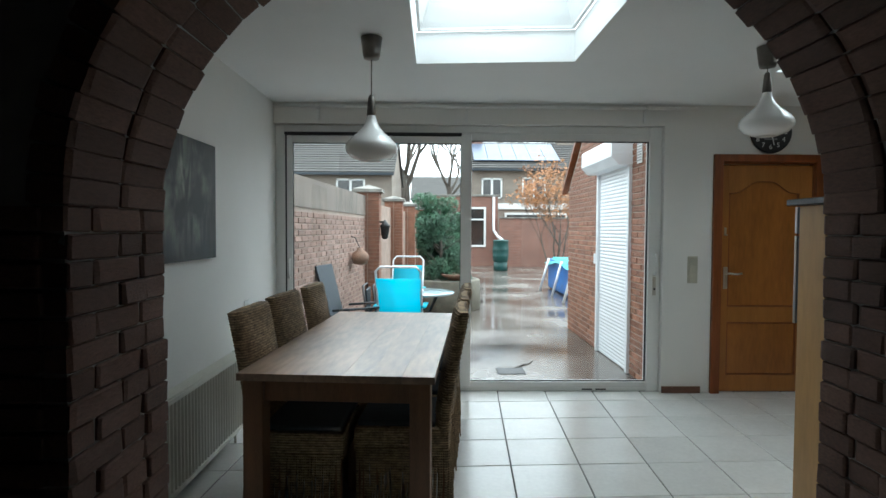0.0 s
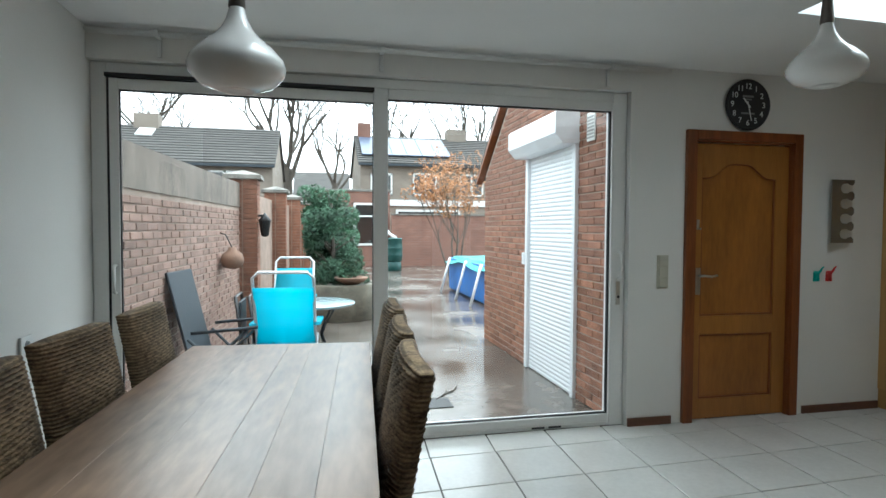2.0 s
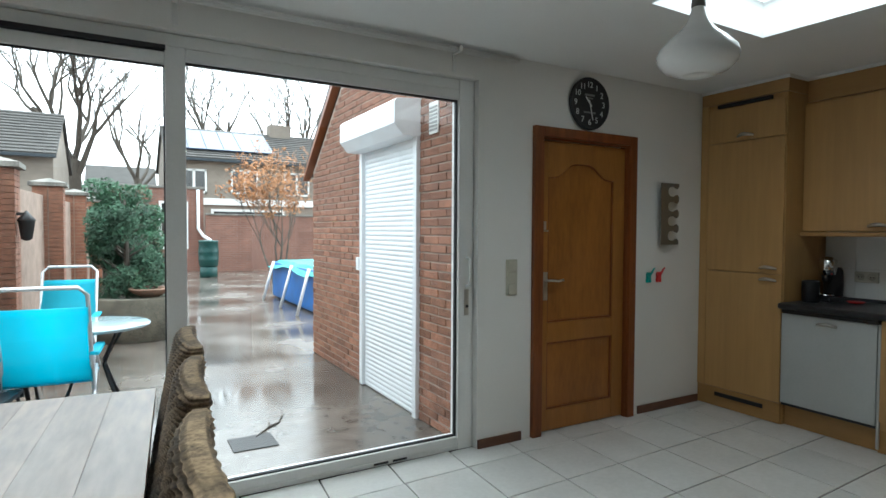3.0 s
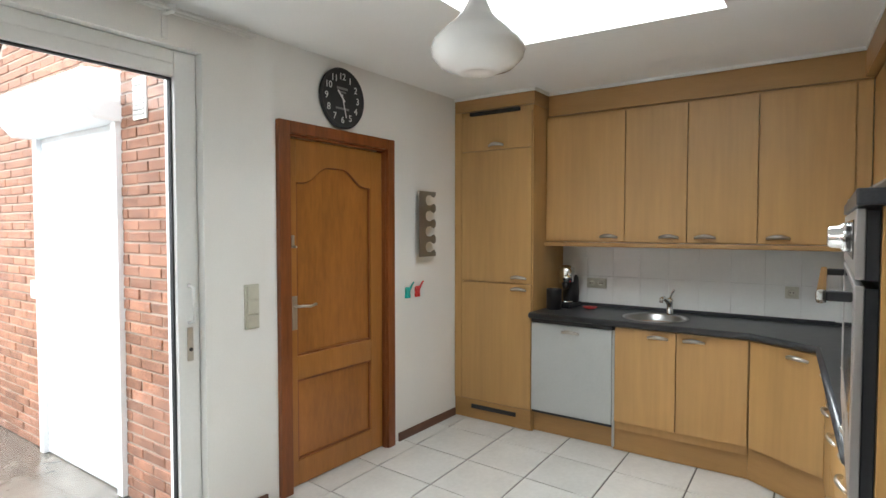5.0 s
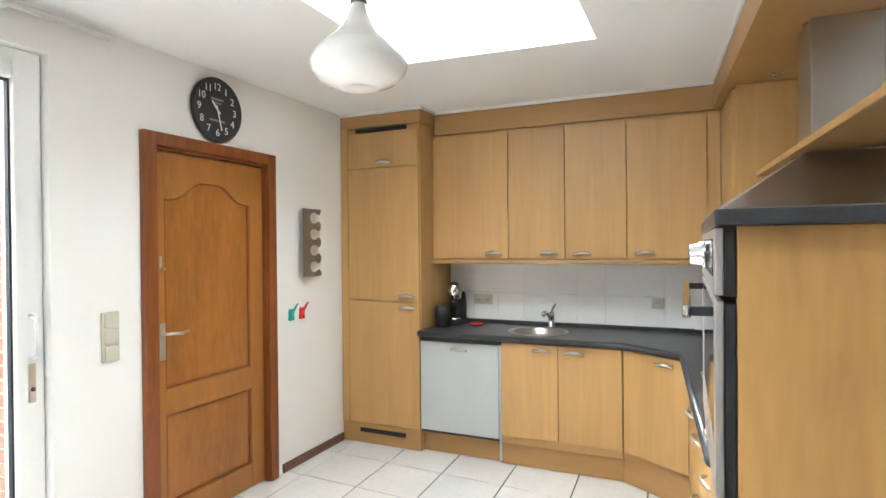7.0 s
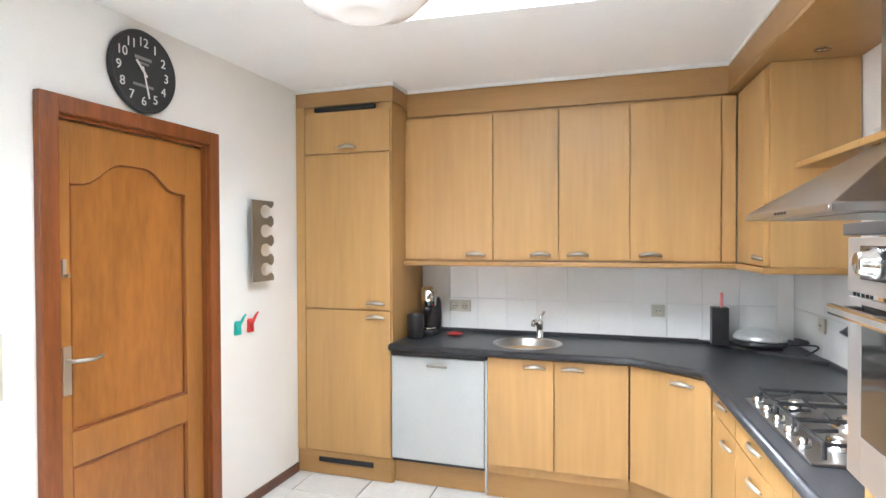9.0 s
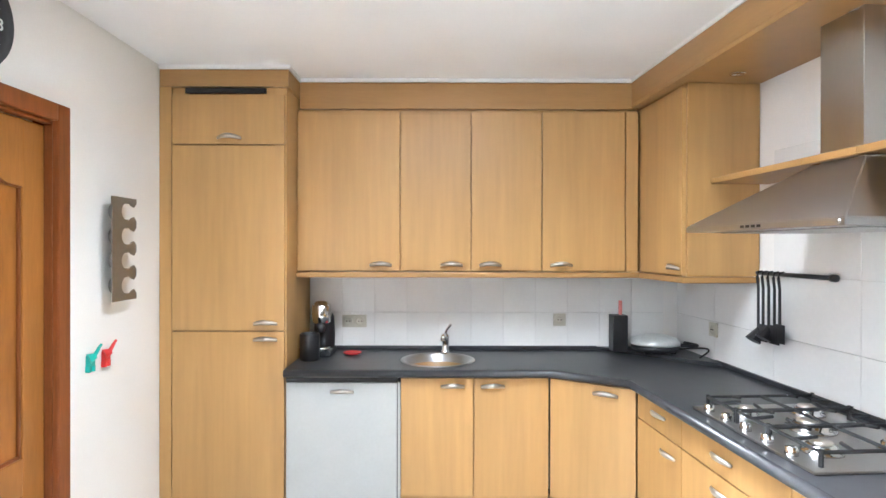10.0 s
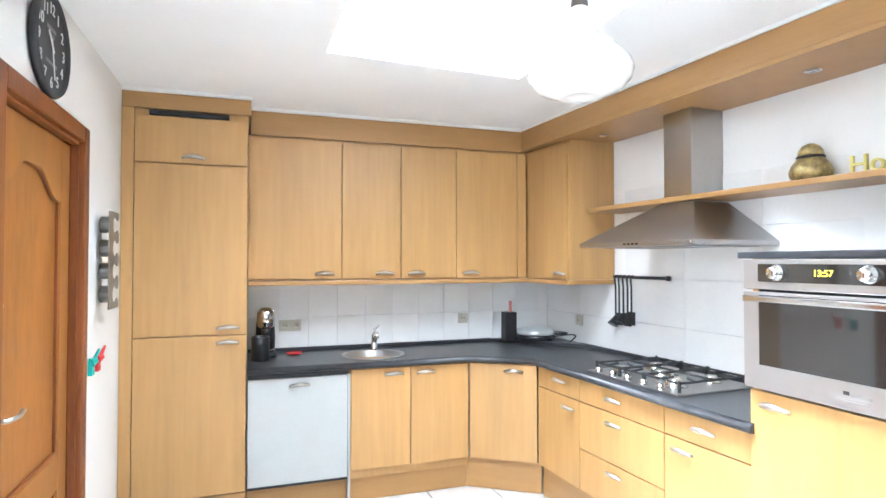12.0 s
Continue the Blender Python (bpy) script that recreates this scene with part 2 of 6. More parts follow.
def add_box(bm, x0, y0, z0, x1, y1, z1, bevel=0.0, m=None):
    vs = [bm.verts.new((x, y, z)) for x in (x0, x1) for y in (y0, y1) for z in (z0, z1)]
    fs = [bm.faces.new([vs[i] for i in q]) for q in ((0, 1, 3, 2), (4, 6, 7, 5), (0, 4, 5, 1), (2, 3, 7, 6), (0, 2, 6, 4), (1, 5, 7, 3))]
    if m is not None:
        bmesh.ops.transform(bm, matrix=m, verts=vs)
    if bevel:
        es = list({e for f in fs for e in f.edges})
        bmesh.ops.bevel(bm, geom=es, offset=bevel, segments=2, profile=0.6, affect="EDGES")


def boxes(name, rows, material, parent=None, bevel=0.0, local=False):
    bm = bmesh.new()
    for r in rows:
        add_box(bm, min(r[0], r[3]), min(r[1], r[4]), min(r[2], r[5]), max(r[0], r[3]), max(r[1], r[4]), max(r[2], r[5]), bevel)
    return finish(name, bm, material, parent, local)


def each(name, rows, material, parent, bevel=0.0, local=False):
    for r in rows:
        boxes(name, [r], material, parent, bevel, local)


def prism(name, outline, axis, a, b, material, parent=None, bevel=0.0, local=False):
    """An outline pushed from a to b along an axis; the outline's two numbers are the other axes in order."""
    bm = bmesh.new()
    def put(p, v):
        return {"x": (v, p[0], p[1]), "y": (p[0], v, p[1]), "z": (p[0], p[1], v)}[axis]
    lo, hi = [bm.verts.new(put(p, a)) for p in outline], [bm.verts.new(put(p, b)) for p in outline]
    n = len(outline)
    bm.faces.new(lo)
    bm.faces.new(hi)
    for i in range(n):
        bm.faces.new((lo[i], lo[(i + 1) % n], hi[(i + 1) % n], hi[i]))
    if bevel:
        bmesh.ops.bevel(bm, geom=list(bm.edges), offset=bevel, segments=2, profile=0.6, affect="EDGES")
    return finish(name, bm, material, parent, local)


def lathe(name, profile, material, centre=(0, 0, 0), parent=None, steps=32, local=False, m=None):
    """A profile of (radius, height) turned about the upright axis."""
    bm = bmesh.new()
    rings = []
    for r, z in profile:
        rings.append([bm.verts.new((centre[0] + max(r, 1e-4) * math.cos(2 * math.pi * i / steps),
                                    centre[1] + max(r, 1e-4) * math.sin(2 * math.pi * i / steps), centre[2] + z)) for i in range(steps)])
    for a, b in zip(rings, rings[1:]):
        for i in range(steps):
            bm.faces.new((a[i], a[(i + 1) % steps], b[(i + 1) % steps], b[i]))
    bm.faces.new(rings[0])
    bm.faces.new(rings[-1])
    if m is not None:
        bmesh.ops.transform(bm, matrix=m, verts=bm.verts)
    return finish(name, bm, material, parent, local, smooth=True)


def add_tube(bm, pts, r, sides=8, taper=None):
    pts = [Vector(p) for p in pts]
    rings = []
    for i, p in enumerate(pts):
        d = (pts[min(i + 1, len(pts) - 1)] - pts[max(i - 1, 0)]).normalized()
        side = d.orthogonal().normalized() if abs(d.z) > 0.95 else d.cross(Vector((0, 0, 1))).normalized()
        up = side.cross(d)
        rad = r if taper is None else r + (taper - r) * i / (len(pts) - 1)
        rings.append([bm.verts.new(p + rad * (math.cos(2 * math.pi * k / sides) * side + math.sin(2 * math.pi * k / sides) * up)) for k in range(sides)])
    for a, b in zip(rings, rings[1:]):
        for k in range(sides):
            bm.faces.new((a[k], a[(k + 1) % sides], b[(k + 1) % sides], b[k]))
    bm.faces.new(rings[0])
    bm.faces.new(rings[-1])


def tubes(name, runs, r, material, parent=None, sides=8, local=False):
    bm = bmesh.new()
    for pts in runs:
        add_tube(bm, pts, r, sides)
    return finish(name, bm, material, parent, local, smooth=True)


def arc(p, q, bow, n=8):
    """Points from p to q, bowed out by the vector bow in the middle."""
    p, q, bow = Vector(p), Vector(q), Vector(bow)
    return [p.lerp(q, i / n) + bow * math.sin(math.pi * i / n) for i in range(n + 1)]


def thing(name, at, label, category, group="", turn=0.0):
    ob = new(name)
    ob.empty_display_size = 0.1
    ob.matrix_basis = pose(at[0], at[1], at[2], 0, 0, turn)
    return tagged(ob, label, category, group)


def lettering(name, text, size, m, material, parent, depth=0.001):
    cu = bpy.data.curves.new(name, "FONT")
    cu.body, cu.size, cu.extrude, cu.align_x, cu.align_y = text, size, depth, "CENTER", "CENTER"
    tmp = bpy.data.objects.new(name, cu)
    me = bpy.data.meshes.new_from_object(tmp)
    bpy.data.objects.remove(tmp)
    me.materials.clear()
    me.materials.append(material)
    me.transform(m)
    ob = new(name, me)
    ob.parent = parent
    return ob


def structure(ob, label, category=""):
    return tagged(ob, label, category, kind="structure")


# ---- the room ----
WX, EX, NY, SY, CZ = -0.95, 5.05, 5.2, 2.07, 2.465
WALL = 0.30
structure(boxes("floor", [(-3.3, -3.0, -0.15, 5.4, NY, -0.006)], GROUT), "pale square ceramic floor tiles with dark joints", "floor")
structure(boxes("wall_west", [(WX - WALL, SY, 0, WX, NY + 0.3, CZ + 0.3)], PAINT), "white painted plaster wall", "wall")
structure(boxes("wall_east", [(EX, 1.6, 0, EX + WALL, NY + 0.3, CZ + 0.3)], PAINT), "white painted plaster wall behind the kitchen", "wall")
structure(boxes("wall_north", [(2.37, NY, 0, 2.80, NY + 0.3, CZ + 0.3), (3.72, NY, 0, EX, NY + 0.3, CZ + 0.3),
                               (2.80, NY, 2.04, 3.72, NY + 0.3, CZ + 0.3), (WX, NY, 2.29, 2.37, NY + 0.3, CZ + 0.3),
                               (2.80, NY + 0.12, 0, 3.72, NY + 0.3, 2.04)], PAINT),
          "white painted wall around the sliding door and the wooden door", "wall")
RUN = pose(2.70, SY, 0, 0, 0, 4.0)  # the cooking side of the kitchen stands a little askew


def S(u, v, z=0.0):
    return RUN @ Vector((u, v, z))


# wall with the arch
AX, AR, SPRING, RISE, Y0, Y1 = 0.605, 1.0, 1.45, 0.86, 1.62, 2.07
arch = [(AX - AR, 0.0), (AX - AR, SPRING)] + [(AX - AR * math.cos(math.pi * i / 24), SPRING + RISE * math.sin(math.pi * i / 24)) for i in range(1, 24)] + [(AX + AR, SPRING), (AX + AR, 0.0)]
bm = bmesh.new()
JO = -0.002
for pts, x_out in ((arch[:14], -3.3), (arch[13:], 5.4)):
    for (xa, za), (xb, zb) in zip(pts, pts[1:]):
        if abs(xa - xb) < 1e-6:
            continue
        lo = [bm.verts.new((x, y, z)) for y in (Y0 + 0.004, Y1 - 0.004) for x, z in ((xa, za + JO), (xb, zb + JO), (xb, CZ + 0.3), (xa, CZ + 0.3))]
        for q in ((0, 1, 2, 3), (4, 5, 6, 7), (0, 1, 5, 4), (2, 3, 7, 6)):
            bm.faces.new([lo[i] for i in q])
add_box(bm, -3.3, Y0 + 0.004, 0, AX - AR - JO, Y1 - 0.004, CZ + 0.3)
add_box(bm, AX + AR + JO, Y0 + 0.004, 0, 5.4, Y1 - 0.004, CZ + 0.3)
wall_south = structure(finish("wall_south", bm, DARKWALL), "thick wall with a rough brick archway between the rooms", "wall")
wedge = structure(prism("wall_kitchen_side", [tuple(S(-1.05, 0)[:2]), tuple(S(2.45, 0)[:2]), (5.06, 2.075), (1.66, 2.075)], "z", 0, CZ + 0.02, PAINT),
                  "white painted wall behind the hob", "wall")

# living room behind the arch: plain unseen shell, added to keep it dim
structure(boxes("wall_living_west", [(-3.5, -3.0, 0, -3.3, Y0, CZ)], DARKWALL), "unseen living room wall added to shut out daylight", "wall")
structure(boxes("wall_living_east", [(5.4, -3.0, 0, 5.6, Y0, CZ)], DARKWALL), "unseen living room wall added to shut out daylight", "wall")
structure(boxes("wall_living_south", [(-3.5, -3.2, 0, 5.6, -3.0, CZ)], DARKWALL), "unseen living room wall added to shut out daylight", "wall")
structure(boxes("ceiling_living", [(-3.5, -3.2, CZ, 5.6, Y0, CZ + 0.2)], DARKWALL), "unseen living room ceiling added to shut out daylight", "ceiling")

# ceiling with two roof-light openings
LIGHTS = (((0.295, 3.01), (1.305, 3.01), (1.295, 3.98), (0.293, 4.06)), ((2.69, 3.165), (3.685, 3.17), (3.625, 4.19), (2.69, 4.175)))
T = CZ + 0.2


def holed_slab(name, outer, holes, z0, z1, material):
    """A flat slab with openings through it."""
    bm = bmesh.new()
    loops = [outer] + list(holes)
    low, high = [[bm.verts.new((*c, z)) for lp in loops for c in lp] for z in (z0, z1)]
    for vs in (low, high):
        es, k = [], 0
        for lp in loops:
            n = len(lp)
            es += [bm.edges.new((vs[k + i], vs[k + (i + 1) % n])) for i in range(n)]
            k += n
        bmesh.ops.triangle_fill(bm, use_beauty=True, use_dissolve=False, edges=es)
    k = 0
    for lp in loops:
        n = len(lp)
        for i in range(n):
            bm.faces.new((low[k + i], low[k + (i + 1) % n], high[k + (i + 1) % n], high[k + i]))
        k += n
    return finish(name, bm, material)


structure(holed_slab("ceiling", ((WX - 0.3, Y0), (EX + 0.3, Y0), (EX + 0.3, NY + 0.3), (WX - 0.3, NY + 0.3)), LIGHTS, CZ, T, CEIL),
          "smooth white painted ceiling with two roof lights", "ceiling")
for quad in LIGHTS:
    cx, cy = sum(c[0] for c in quad) / 4, sum(c[1] for c in quad) / 4
    rl = thing("roof_light", (cx, cy, T), "white square roof light with a sloping shaft", "roof light", "roof lights")
    inner = [(cx + (x - cx) * 0.80, cy + (y - cy) * 0.80) for x, y in quad]
    lip = [(cx + (x - cx) * 0.97, cy + (y - cy) * 0.97) for x, y in quad]
    rim = [(cx + (x - cx) * 1.16, cy + (y - cy) * 1.16) for x, y in quad]
    bm = bmesh.new()
    rings = [[bm.verts.new((*c, z)) for c in lp] for lp, z in ((lip, T + 0.001), (lip, T + 0.02), (inner, T + 0.27))]
    for a, b in zip(rings, rings[1:]):
        for k in range(4):
            bm.faces.new((a[k], a[(k + 1) % 4], b[(k + 1) % 4], b[k]))
    ob = finish("shaft", bm, CEIL, rl)
    so = ob.modifiers.new("thick", "SOLIDIFY")
    so.thickness, so.offset = 0.03, 0
    bm = bmesh.new()
    low, high = [[[bm.verts.new((*c, z)) for c in lp] for lp in (inner, rim)] for z in (T + 0.272, T + 0.33)]
    for k in range(4):
        q = (k + 1) % 4
        bm.faces.new((low[0][k], low[0][q], low[1][q], low[1][k]))
        bm.faces.new((high[0][k], high[0][q], high[1][q], high[1][k]))
        bm.faces.new((low[0][k], low[0][q], high[0][q], high[0][k]))
        bm.faces.new((low[1][k], low[1][q], high[1][q], high[1][k]))
    finish("curb", bm, PVC, rl)

# skirting
structure(boxes("baseboard", [(2.375, NY - 0.014, 0, 2.71, NY, 0.058), (3.80, NY - 0.014, 0, 4.49, NY, 0.058)], BASEB, bevel=0.003), "dark brown wooden skirting strip", "skirting")
structure(boxes("trim", [(4.484, 4.512, 2.4435, 4.53, NY - 0.002, CZ - 0.001), (4.53, 4.512, 2.4435, 4.76, 4.55, CZ - 0.001), (4.714, 2.55, 2.4435, 4.76, 4.512, CZ - 0.001)], CEIL), "thin white ceiling strip above the cabinets", "trim")


# ---- sliding door ----
def sliding_door():
    y0, y1 = 5.25, 5.34
    d = thing("window_1", (0.7, 5.3, 0), "white plastic sliding patio door with two large panes", "sliding door")
    tagged(d, kind="structure")
    boxes("frame", [(WX + 0.004, y0, 0, -0.865, y1, 2.287), (2.26, y0 - 0.004, 0, 2.366, y1, 2.287), (-0.865, y0, 2.225, 2.26, y1, 2.287),
                    (-0.865, y0, 0, 2.26, y1, 0.028), (-0.865, y0 + 0.04, 2.17, 0.64, y1, 2.225), (0.73, y0, 2.165, 2.26, y1, 2.225), (0.70, y0, 0.028, 2.26, y1, 0.08)], PVC, d, 0.005)
    boxes("track", [(-0.865, y0 - 0.03, 2.20, 0.64, y0 + 0.036, 2.222), (-0.865, y0 + 0.002, 0.03, -0.853, y0 + 0.03, 2.198)], GASKET, d)
    boxes("sash", [(-0.85, y0 - 0.01, 0.032, -0.80, y0 + 0.036, 2.198), (0.637, y0 - 0.015, 0.032, 0.727, y0 + 0.036, 2.222),
                   (-0.80, y0 - 0.01, 2.135, 0.637, y0 + 0.036, 2.196), (-0.80, y0 - 0.01, 0.032, 0.637, y0 + 0.036, 0.095)], PVC, d, 0.005)
    boxes("gasket", [(-0.80, y0, 2.127, 0.637, y0 + 0.02, 2.135), (-0.80, y0, 0.095, -0.794, y0 + 0.02, 2.127), (0.631, y0, 0.095, 0.637, y0 + 0.02, 2.127),
                     (0.73, y0 + 0.02, 2.157, 2.26, y0 + 0.05, 2.165), (2.252, y0 + 0.02, 0.08, 2.26, y0 + 0.05, 2.157), (0.73, y0 + 0.02, 0.08, 2.252, y0 + 0.05, 0.087)], GASKET, d)
    for r in ((-0.794, y0 + 0.006, 0.095, 0.631, y0 + 0.014, 2.127), (0.73, y0 + 0.03, 0.087, 2.252, y0 + 0.038, 2.157)):
        g = boxes("pane", [r], GLASS, d)
        g.visible_shadow = False
    tubes("handle", [[(2.315, y0 - 0.005, 1.02), (2.315, y0 - 0.045, 1.03), (2.318, y0 - 0.05, 1.1), (2.315, y0 - 0.045, 1.19), (2.315, y0 - 0.005, 1.2)],
                     [(-0.825, y0 - 0.012, 0.98), (-0.825, y0 - 0.045, 0.99), (-0.822, y0 - 0.05, 1.06), (-0.825, y0 - 0.045, 1.13), (-0.825, y0 - 0.012, 1.14)]], 0.010, PVC, d)
    boxes("lock_plate", [(2.302, y0 - 0.012, 0.84, 2.33, y0 - 0.003, 1.0)], NICKEL, d, 0.003)
    lathe("cylinder", [(0.0, -0.006), (0.009, -0.006), (0.009, 0.006), (0, 0.006)], BLACK, parent=d, m=pose(2.316, y0 - 0.012, 0.895, 90), steps=16)
    each("vent_slot", [(1.70, y0 - 0.004, 0.01, 1.79, y0 + 0.004, 0.022), (1.82, y0 - 0.004, 0.01, 1.91, y0 + 0.004, 0.022)], BLACK, d)
    return d


sliding_door()
rail = thing("curtain_rail", (0.7, 5.17, 2.41), "slim white curtain rail on wall brackets", "curtain rail")
tubes("rod", [[(-0.93, 5.13, 2.425), (2.62, 5.13, 2.425)], [(-0.93, 5.165, 2.425), (2.62, 5.165, 2.425)]], 0.009, PVC, rail)
each("bracket", [(x - 0.012, 5.115, 2.412, x + 0.012, 5.2, 2.445) for x in (-0.57, 0.68, 2.19)], PVC, rail, 0.003)
each("wall_plate", [(x - 0.012, 5.188, 2.31, x + 0.012, 5.2, 2.411) for x in (-0.57, 0.68, 2.19)], PVC, rail, 0.003)


# ---- wooden door ----
def wooden_door():
    d = thing("door_1", (3.26, 5.2, 0), "closed reddish-brown wooden door with two panels", "door")
    tagged(d, kind="structure")
    x0, x1, h = 2.865, 3.665, 1.975
    boxes("frame", [(2.79, 5.168, 0, 2.865, 5.27, 2.052), (3.665, 5.168, 0, 3.735, 5.27, 2.052), (2.865, 5.168, 1.985, 3.665, 5.27, 2.052)], DOORFRAME, d, 0.006)
    boxes("stop", [(2.865, 5.19, 0, 2.872, 5.22, 1.985), (3.658, 5.19, 0, 3.665, 5.22, 1.985), (2.872, 5.19, 1.972, 3.658, 5.22, 1.985)], DOORFRAME, d, 0.003)
    yf, xa, xb = 5.222, 2.945, 3.553
    boxes("leaf", [(2.868, yf, 0.008, xa, yf + 0.04, 1.968), (xb, yf, 0.008, 3.662, yf + 0.04, 1.968), (xa, yf, 0.008, xb, yf + 0.04, 0.15),
                   (xa, yf, 0.61, xb, yf + 0.04, 0.745)], DOORWOOD, d, 0.004)
    n = 28
    low = []
    for i in range(n + 1):
        s = i / n
        bow = 0.5 - 0.5 * math.cos(math.pi * min(1, max(0, min(s - 0.10, 0.90 - s) / 0.30)))
        low.append((xa + (xb - xa) * s, 1.725 + 0.085 * bow + 0.018 * math.sin(math.pi * s)))
    prism("top_rail", low + [(xb, 1.968), (xa, 1.968)], "y", yf, yf + 0.04, DOORWOOD, d)
    boxes("panel", [(xa - 0.005, yf + 0.016, 0.145, xb + 0.005, yf + 0.034, 0.615)], DOORPANEL, d)
    boxes("panel", [(xa - 0.005, yf + 0.016, 0.74, xb + 0.005, yf + 0.034, 1.84)], DOORPANEL, d)
    boxes("bead", [(x, yf + 0.006, z0, x + 0.012, yf + 0.018, z1) for x in (xa, xb - 0.012) for z0, z1 in ((0.15, 0.61), (0.745, 1.725))]
          + [(xa + 0.012, yf + 0.006, z, xb - 0.012, yf + 0.018, z + 0.012) for z in (0.15, 0.598, 0.745)], DOORFRAME, d, 0.003)
    tubes("bead", [[(x, yf + 0.01, z) for x, z in low]], 0.007, DOORFRAME, d)
    boxes("handle_plate", [(2.905, 5.214, 0.90, 2.94, 5.2225, 1.09)], NICKEL, d, 0.003)
    tubes("handle", [[(2.922, 5.22, 1.035), (2.922, 5.175, 1.035), (2.94, 5.168, 1.036), (3.0, 5.17, 1.03), (3.045, 5.175, 1.037)]], 0.008, NICKEL, d)
    boxes("coat_hook", [(2.905, 5.212, 1.36, 2.922, 5.2225, 1.43), (2.908, 5.187, 1.36, 2.919, 5.214, 1.372)], NICKEL, d, 0.002)


wooden_door()


# ---- things on the door wall ----
def wall_clock():
    c = thing("wall_clock", (3.266, 5.19, 2.242), "round black wall clock with white numerals", "clock")
    turn = pose(3.266, 5.19, 2.242, 90)
    lathe("case", [(0, -0.008), (0.165, -0.008), (0.178, 0.0), (0.18, 0.012), (0.172, 0.024), (0.163, 0.014), (0.15, 0.010), (0, 0.010)], CLOCKF, parent=c, m=turn, steps=48)
    for k in range(1, 13):
        an = math.pi / 2 - k * math.pi / 6
        lettering("numeral", str(k), 0.056, pose(0.128 * math.cos(an), -0.012, 0.128 * math.sin(an), 90), CLOCKW, c)
    bm = bmesh.new()
    for k in range(60):
        an = k * math.pi / 30
        add_box(bm, -0.0012, -0.012, 0.157, 0.0012, -0.0105, 0.164, 0, pose(0, 0, 0, 0, math.degrees(an), 0))
    finish("minute_mark", bm, CLOCKW, c, True)
    bm = bmesh.new()
    for w, r, an in ((0.005, 0.06, 318), (0.0035, 0.115, 166)):
        add_box(bm, -w, -0.016, -0.025, w, -0.014, r, 0, pose(0, 0, 0, 0, an, 0))
    finish("pointer", bm, CLOCKW, c, True)
    each("faded_print", [(-0.045, -0.0115, 0.052, 0.045, -0.0105, 0.066), (-0.03, -0.0115, 0.033, 0.03, -0.0105, 0.043), (-0.055, -0.0115, -0.066, 0.055, -0.0105, -0.054)], mat("faded_grey_print", (0.22, 0.22, 0.21), 0.7), c, local=True)


wall_clock()

sw = thing("light_switch", (2.62, 5.2, 1.08), "cream triple light switch with a socket", "light switch")
boxes("plate", [(2.583, 5.188, 0.952, 2.667, 5.2, 1.182)], CREAM, sw, 0.004)
each("rocker", [(2.592, 5.179, z, 2.658, 5.19, z + 0.064) for z in (0.96, 1.035, 1.11)], CREAM, sw, 0.003)

hold = thing("bottle_rack", (4.06, 5.19, 1.50), "brushed metal wall rack with curled cut-outs", "wall rack")
pts = [(3.962, 1.268), (4.158, 1.268)]
for k in range(4):
    zc = 1.335 + 0.111 * k
    pts += [(4.158, zc - 0.040), (4.138, zc - 0.022)]
    pts += [(4.082 + 0.047 * math.cos(a), zc + 0.040 * math.sin(a)) for a in np.linspace(-0.75, -5.53, 14)]
    pts += [(4.138, zc + 0.022), (4.158, zc + 0.040)]
pts += [(4.158, 1.73), (3.962, 1.73)]
prism("plate", pts, "y", 5.138, 5.143, RACKSTEEL, hold)
for k in range(4):
    zc = 1.335 + 0.111 * k
    bm = bmesh.new()
    for a, q in zip(np.linspace(1.2, 5.08, 12)[:-1], np.linspace(1.2, 5.08, 12)[1:]):
        vs = [bm.verts.new((4.082 + 0.046 * math.cos(t), y, zc + 0.039 * math.sin(t))) for t, y in ((a, 5.1425), (q, 5.1425), (q, 5.198), (a, 5.198))]
        bm.faces.new(vs)
    r = finish("collar", bm, RACKSTEEL, hold)
    r.modifiers.new("thick", "SOLIDIFY").thickness = 0.002


def elephant_hook(x, m, flip, label):
    e = thing("wall_hook", (x, 5.2, 1.04), label, "wall hook", "animal-shaped hooks")
    bm = bmesh.new()
    add_box(bm, -0.022, -0.02, -0.035, 0.022, 0, 0.015, 0.008)
    add_box(bm, -0.022, -0.02, -0.058, -0.006, 0, -0.03, 0.004)
    add_box(bm, 0.006, -0.02, -0.058, 0.022, 0, -0.03, 0.004)
    add_tube(bm, [(0.012, -0.012, 0.0), (0.026, -0.02, 0.02), (0.03, -0.028, 0.04), (0.044, -0.03, 0.052)], 0.010, 8, 0.005)
    add_tube(bm, [(-0.016, -0.012, 0.0), (0.004, -0.03, 0.01)], 0.022, 10, 0.012)
    finish("body", bm, m, e, True)
    e.matrix_basis = pose(x, 5.2, 1.04) 


elephant_hook(3.895, TEALP, 1, "teal plastic elephant-shaped hook on the wall")
elephant_hook(4.005, RED, 1, "red plastic elephant-shaped hook on the wall")


